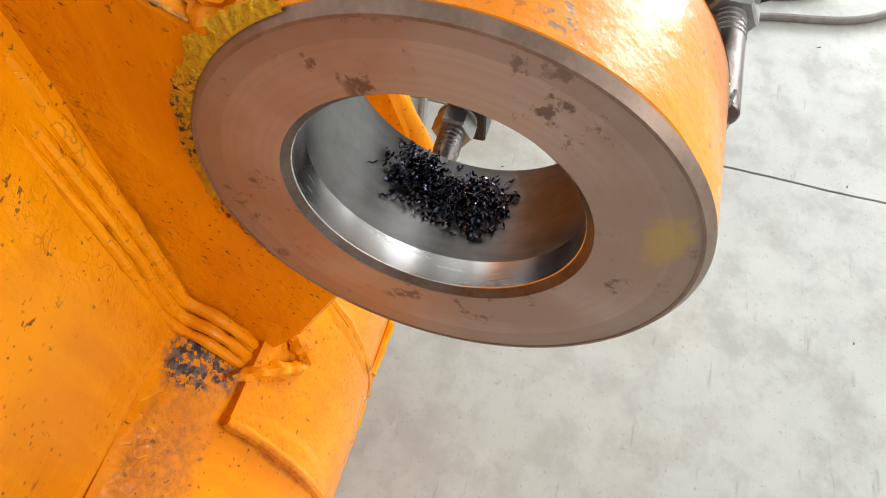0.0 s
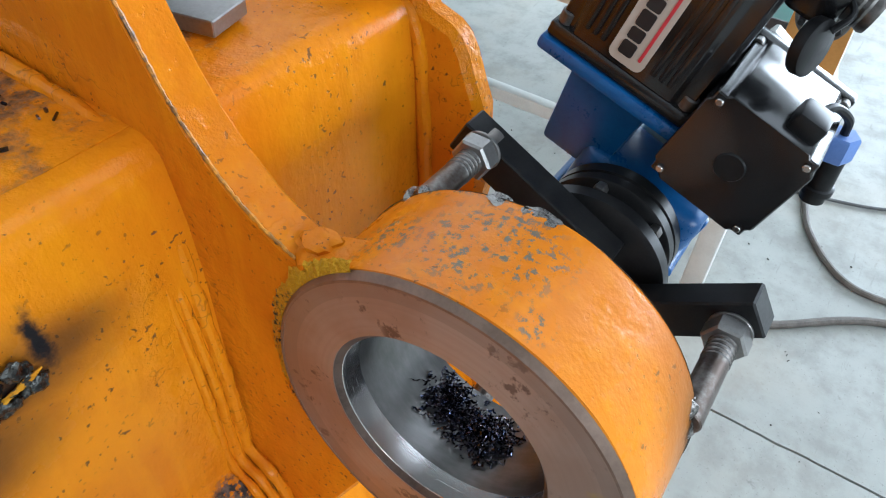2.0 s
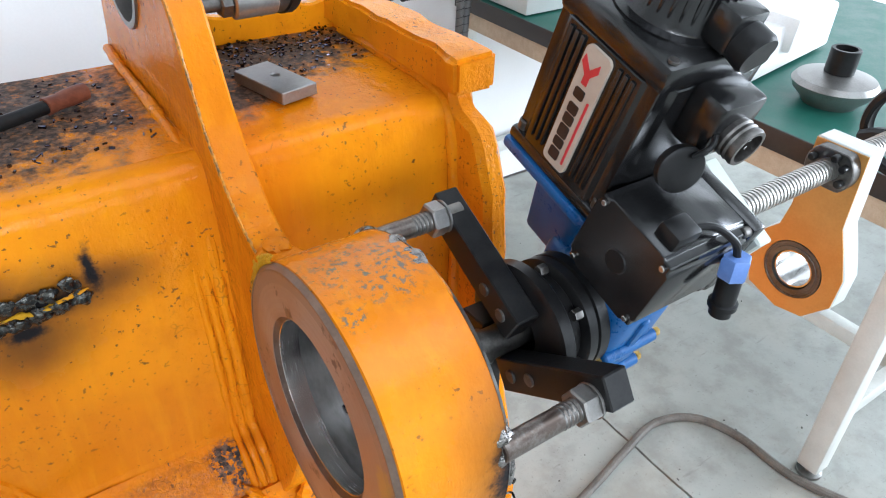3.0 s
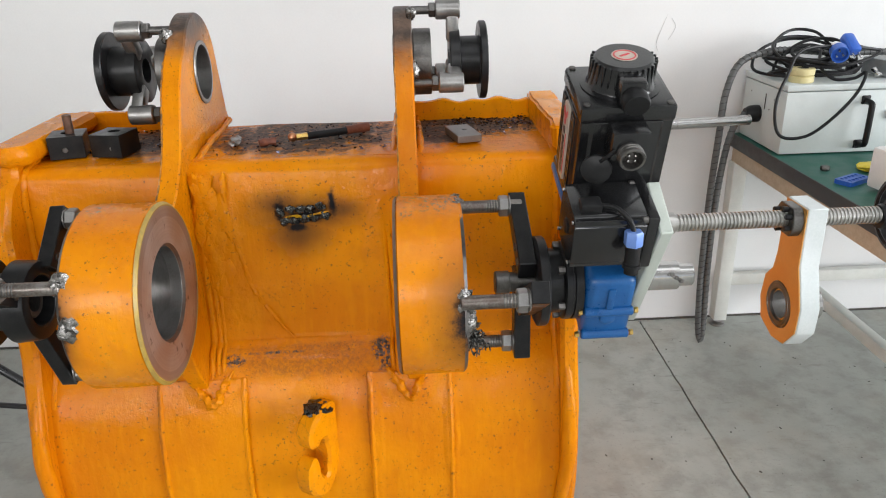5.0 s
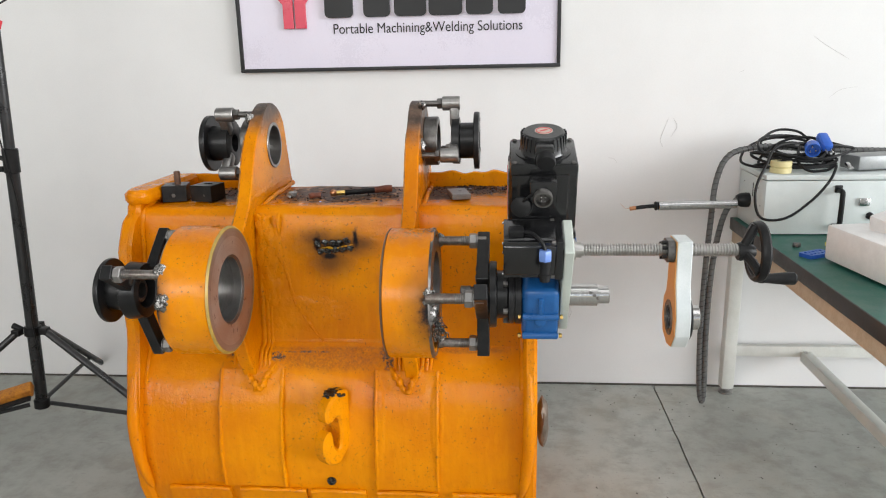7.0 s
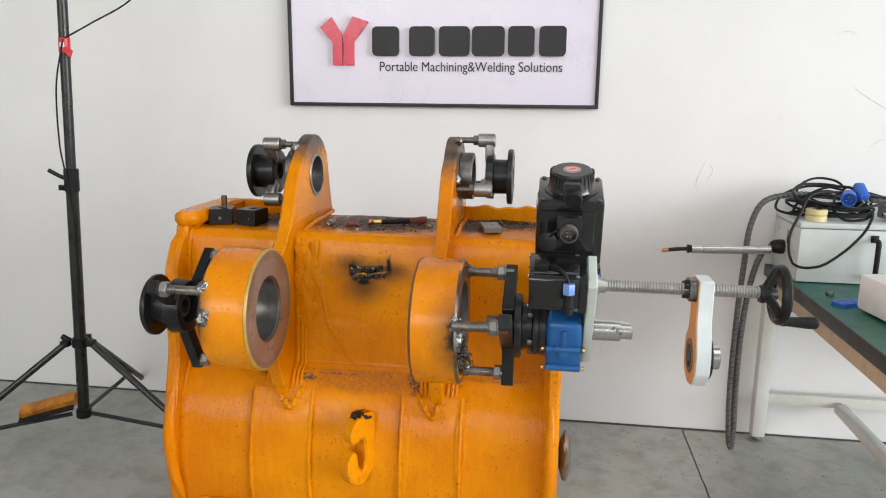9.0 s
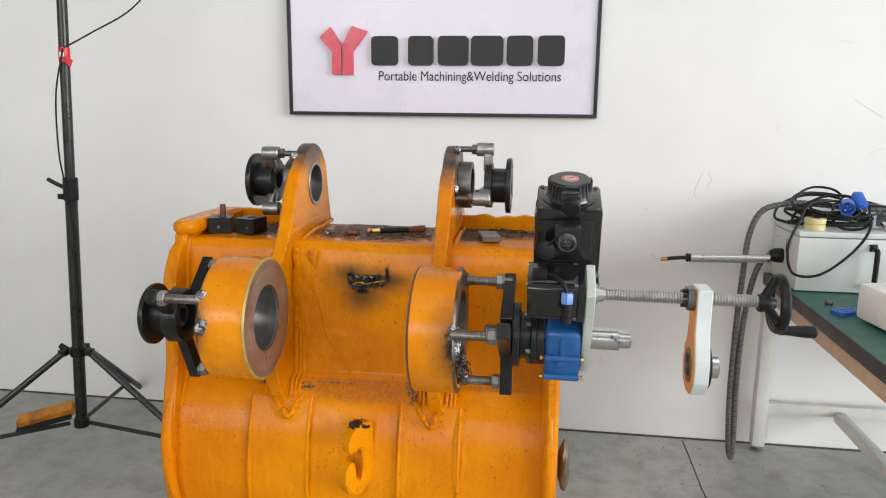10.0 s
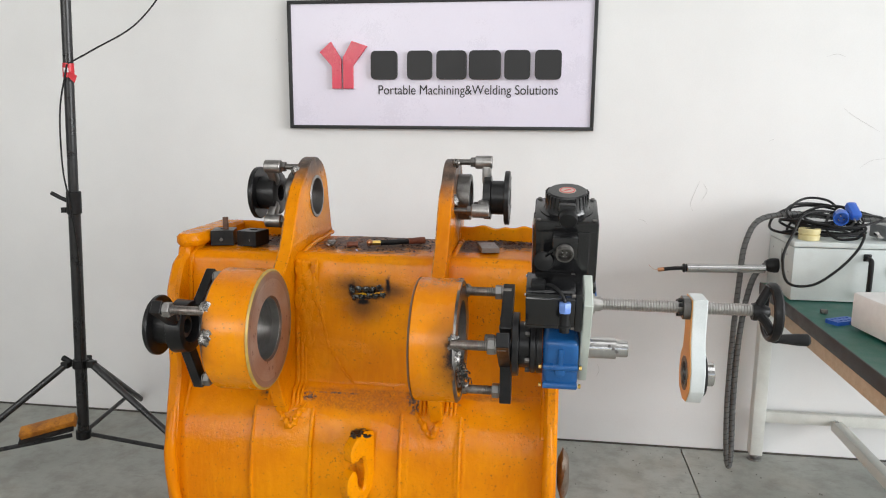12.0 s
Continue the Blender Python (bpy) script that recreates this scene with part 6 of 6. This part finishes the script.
bm = prism([rounded(0.095, 0.05, 0.006, 0, 0)] + [circle((-0.032 + 0.016 * i, -0.011 + 0.022 * j), 0.0055, 12) for i in range(5) for j in range(2)], 0, 0.012, "z")
bmesh.ops.transform(bm, matrix=Matrix.Translation((1.815, -0.615, TZ)) @ Euler((0, 0, 0.5)).to_matrix().to_4x4(), verts=bm.verts)
part("tray", bm, BLUE_PLASTIC, tray)
solo("yellow_pouch", blob((1.93, -0.52, TZ + 0.012), 0.045, None, 3, 0.3, 40, 3, (1.0, 0.7, 0.3)), surface("yellow_bag", (0.70, 0.55, 0.03), (0.8, 0.65, 0.06), (0.3, 0.4), 0, 30, 200, 0.1), (1.93, -0.52, TZ), "crumpled yellow pouch on the green tabletop", "pouch")
solo("metal_nub", nut((1.80, -0.50, TZ), (1.80, -0.50, TZ + 0.014), 0.022), DARK_STEEL, (1.80, -0.50, TZ), "dark steel nut lying on the green tabletop", "nut")
fun = thing("cone_chuck", (1.94, -1.11, TZ), "grey cast cone chuck with black socket on green tabletop", "chuck")
part("body", lathe([(0, 0), (0, 0.055), (0.008, 0.060), (0.03, 0.082), (0.045, 0.088), (0.056, 0.080), (0.066, 0.045), (0.068, 0)], (1.94, -1.11, TZ), (0, 0, 1), 40, None, False), GREY_STEEL, fun)
part("socket", ring((1.94, -1.11, TZ + 0.066), (1.94, -1.11, TZ + 0.118), 0.030, 0.022, 32), BLACK_RUBBER, fun)
solo("ball_bearing", lathe([(0, 0.025), (0, 0.034), (0.004, 0.036), (0.004, 0.044), (0, 0.046), (0, 0.058), (0.02, 0.058), (0.02, 0.025)], (2.22, -1.36, TZ), (0, 0, 1), 40), STEEL, (2.22, -1.36, TZ), "bright steel ball bearing lying on the green tabletop", "bearing")
ob = thing("orange_grip", (2.30, -1.20, TZ), "small orange and black tool grip on the green tabletop", "tool")
part("grip", tube(smooth_path([(2.25, -1.22, TZ + 0.014), (2.30, -1.20, TZ + 0.016), (2.35, -1.19, TZ + 0.014)], 6), 0.014, 12, None, 0, 0, 1, True), surface("orange_plastic", (0.75, 0.16, 0.02), (0.82, 0.2, 0.03), (0.3, 0.4), 0, 30, 200, 0.02), ob)
solo("table_cable", tube(smooth_path([(2.05, -1.42, TZ + 0.006), (2.10, -1.30, TZ + 0.02), (2.17, -1.24, TZ + 0.05), (2.28, -1.27, TZ + 0.04), (2.45, -1.30, TZ + 0.006), (2.7, -1.1, TZ + 0.006)], 10), 0.006, 10), CABLE_GREY, (2.1, -1.3, TZ), "grey cable lying across the green tabletop", "cable")

# ---- light stand ----
STAND = surface("black_stand_tube", (0.012, 0.012, 0.013), (0.022, 0.022, 0.023), (0.25, 0.4), 0.1, 20, 200, 0.03)
px, py = -0.905, -0.56
stand = thing("light_stand", (px, py, 0.0), "tall black tubular light stand with folding legs and red tape", "stand")
top_v, bot_v = Vector((px + 0.075, py, 1.99)), Vector((px - 0.005, py, 0.13))
axis = (top_v - bot_v).normalized()
at = lambda z: bot_v + axis * ((z - bot_v.z) / axis.z)
part("lower_tube", rod(bot_v, at(1.08), 0.0215, 24), STAND, stand)
part("upper_tube", rod(at(1.07), at(2.3), 0.0175, 24), STAND, stand)
cl = part("clamp", rod(at(1.02), at(1.105), 0.026, 24, 0.003), BLACK_RUBBER, stand)
part("knob", tube([at(1.06) + Vector((-0.02, -0.01, 0.01)), at(1.07) + Vector((-0.045, -0.015, 0.012)), at(1.085) + Vector((-0.075, -0.02, 0.014))], 0.008, 8), BLACK_RUBBER, cl)
part("lug", box(at(1.035) + Vector((-0.034, -0.01, 0)), (0.02, 0.012, 0.02), 0.002), BLACK_RUBBER, cl)
col = part("leg_collar", rod(at(0.42), at(0.455), 0.030, 24, 0.003), BLACK_RUBBER, stand)
part("lock_knob", rod(at(0.445) + Vector((-0.03, -0.015, 0)), at(0.465) + Vector((-0.062, -0.02, 0)), 0.011, 12, 0.002), BLACK_RUBBER, col)
low = part("brace_collar", rod(at(0.13), at(0.165), 0.028, 24, 0.003), BLACK_RUBBER, stand)
for a in (-8, 215, 100):
    d = Vector((math.cos(radians(a)), math.sin(radians(a)), 0))
    foot = Vector((px, py, 0)) + d * (0.64 if a != 215 else 0.60)
    foot.z = 0.017
    hub = at(0.44) + d * 0.05
    leg = part("leg", tube([hub, hub.lerp(foot, 0.5), foot], 0.0125, 14), STAND, stand)
    part("foot_cap", blob(foot, 0.0165, None, 2, 0.0), BLACK_RUBBER, leg)
    part("hinge", box(hub, (0.03, 0.03, 0.024), 0.003), BLACK_RUBBER, col)
    mid = at(0.15) + d * 0.04
    end = hub.lerp(foot, 0.72)
    part("brace", tube([mid, mid.lerp(end, 0.5), end], 0.0085, 12), STAND, stand)
tape = part("red_tape", rod(at(1.515), at(1.565), 0.0195, 24, 0.001), surface("red_tape", (0.55, 0.02, 0.03), (0.65, 0.03, 0.045), (0.3, 0.4), 0, 20, 200, 0.02), stand, "red marking tape")
part("tape_tail", prism([[(at(1.53).x + 0.018, 1.535), (at(1.53).x + 0.045, 1.520), (at(1.53).x + 0.034, 1.495), (at(1.53).x + 0.012, 1.515)]], py - 0.020, py - 0.0185, "y"), surface("red_tape_tail", (0.55, 0.02, 0.03), (0.65, 0.03, 0.045), (0.3, 0.4), 0, 20, 200, 0.02), tape)
part("tape_print", box(at(1.54) + Vector((0.004, -0.0195, 0)), (0.018, 0.001, 0.016)), SIGN_WHITE, tape)
part("cord", tube(smooth_path([at(1.54) + Vector((0.01, -0.02, 0.02)), at(1.40) + Vector((-0.02, -0.028, 0)), at(1.20) + Vector((-0.026, -0.02, 0)), at(1.08) + Vector((0.0, -0.03, 0)), at(0.9) + Vector((0.018, -0.02, 0)), at(0.7) + Vector((0.026, -0.02, 0)), at(0.5) + Vector((0.022, -0.03, 0)), at(0.35) + Vector((0.028, -0.02, 0)), at(0.25) + Vector((0.032, -0.02, 0))], 8), 0.003, 8), BLACK_RUBBER, stand, "thin black cord down the pole")
solo("hanging_cord", tube(smooth_path([at(1.55) + Vector((0.01, -0.015, 0.012)), (-0.78, -0.50, 1.62), (-0.70, -0.36, 1.72), (-0.66, -0.2, 1.88), (-0.62, -0.08, 2.1), (-0.6, -0.05, 2.6), (-0.6, -0.05, 4.54)], 10), 0.0032, 8), BLACK_RUBBER, (-0.6, -0.05, 4.54), "thin black cord running from the stand up the wall", "cord")
weight = thing("orange_scrap", (px - 0.13, py - 0.10, 0.09), "worn orange and black metal bracket on the stand", "bracket")
for k, m in ((0, BLACKENED), (1, surface('scorched_orange', (0.25, 0.08, 0.01), (0.62, 0.24, 0.02), (0.4, 0.6), 0.1, 18, 200, 0.3))):
    part("flank" if k else "base", box((px - 0.085, py - 0.10 + k * 0.012, 0.190 + k * 0.02), (0.20, 0.05, 0.012 if not k else 0.032), 0.003, Euler((0.4, -0.22, 0.35)).to_matrix()), m, weight)
solo("door_edge", box((-1.84, -0.02, 0.33), (0.06, 0.04, 0.66), 0.002), TABLE_EDGE, (-1.84, -0.02, 0), "dark upright post against the wall", "post")

# ---- cables and crumbs on the floor ----
for pts, r, m, lab in (
    ([(0.70, -1.10, 0.010), (1.0, -1.21, 0.010), (1.19, -1.222, 0.010), (1.30, -1.205, 0.010), (1.43, -1.175, 0.010), (1.55, -1.155, 0.010), (1.645, -1.195, 0.010), (1.69, -1.29, 0.010), (1.695, -1.43, 0.010), (1.735, -1.54, 0.010), (1.79, -1.655, 0.010), (1.95, -1.86, 0.010), (2.067, -2.187, 0.010), (2.5, -2.5, 0.010), (3.3, -2.6, 0.010)], 0.010, CABLE_BROWN, "dusty thick cable lying on the concrete floor"),
    ([(2.6, -1.45, 0.008), (2.479, -1.543, 0.008), (2.34, -1.598, 0.008), (2.20, -1.645, 0.008), (2.07, -1.745, 0.008), (2.04, -1.85, 0.008), (2.093, -2.01, 0.008), (2.3, -2.2, 0.008), (2.7, -2.3, 0.008)], 0.009, CABLE_BROWN, "dusty looped cable lying on the concrete floor"),
    ([(2.35, -1.50, 0.006), (2.42, -1.75, 0.006), (2.50, -1.90, 0.006), (2.56, -2.05, 0.006), (2.9, -2.3, 0.006)], 0.005, CABLE_GREY, "thin grey cable lying on the concrete floor")):
    solo("floor_cable", tube(smooth_path(pts, 14), r, 10), m, pts[0], lab, "cable", "floor cables")
solo("floor_crumbs", debris(130, 8, [(0.95, 1.6, -0.45, -0.03, 0.0), (1.0, 1.7, -1.6, -0.6, 0.0), (1.5, 2.3, -1.0, -0.1, 0.0), (1.1, 2.2, -2.4, -1.2, 0.0)]), JOINT, (1.4, -0.8, 0), "dark crumbs and specks scattered on the concrete floor", "crumbs", kind="stuff")
hz = thing("steel_tooth", (0.93, -1.02, 0.0), "worn brown steel tooth beside the bucket side", "bucket tooth")
part("tooth", blob((0.935, -1.10, 0.40), 0.05, None, 3, 0.2, 30, 4, (0.35, 0.7, 1.5)), surface("worn_brown_steel", (0.16, 0.12, 0.09), (0.26, 0.21, 0.17), (0.4, 0.6), 0.5, 25, 200, 0.2), hz)

# dark line of dirt along the foot of the wall, and scuffs on the wall
SCUFF = surface("pencil_grey_scuff", (0.48, 0.47, 0.46), (0.60, 0.59, 0.58), (0.6, 0.8), 0, 60, 300, 0.1)
solo("baseboard", box((2.0, -0.0015, 0.004), (13.9, 0.003, 0.008)), JOINT, (0.3, 0, 0), "line of black dirt where wall meets floor", "trim", kind="structure")
rr = random.Random(21)
for pts in ([(1.98, 1.43), (2.02, 1.40), (2.07, 1.37), (2.12, 1.34)], [(1.47, 1.14), (1.455, 1.10), (1.44, 1.05), (1.45, 1.02)], [(1.485, 1.13), (1.50, 1.10), (1.48, 1.06)], [(1.24, 0.98), (1.262, 0.975), (1.275, 0.96)], [(1.10, 0.36), (1.11, 0.33), (1.10, 0.30)], [(-0.28, 1.70), (-0.275, 1.70)], [(1.9, 1.62), (1.94, 1.63), (1.97, 1.62)], [(2.06, 1.2), (2.10, 1.23), (2.16, 1.24)], [(1.72, 1.30), (1.74, 1.31)]):
    solo("wall_scuff", tube(smooth_path([(x, -0.0005, z) for x, z in pts], 8), 0.0009, 6, None, 0.6, rr.random() * 9, 60, True), SCUFF, (pts[0][0], 0, pts[0][1]), "thin grey scuff mark on the white wall", "scuff", "scuff marks")
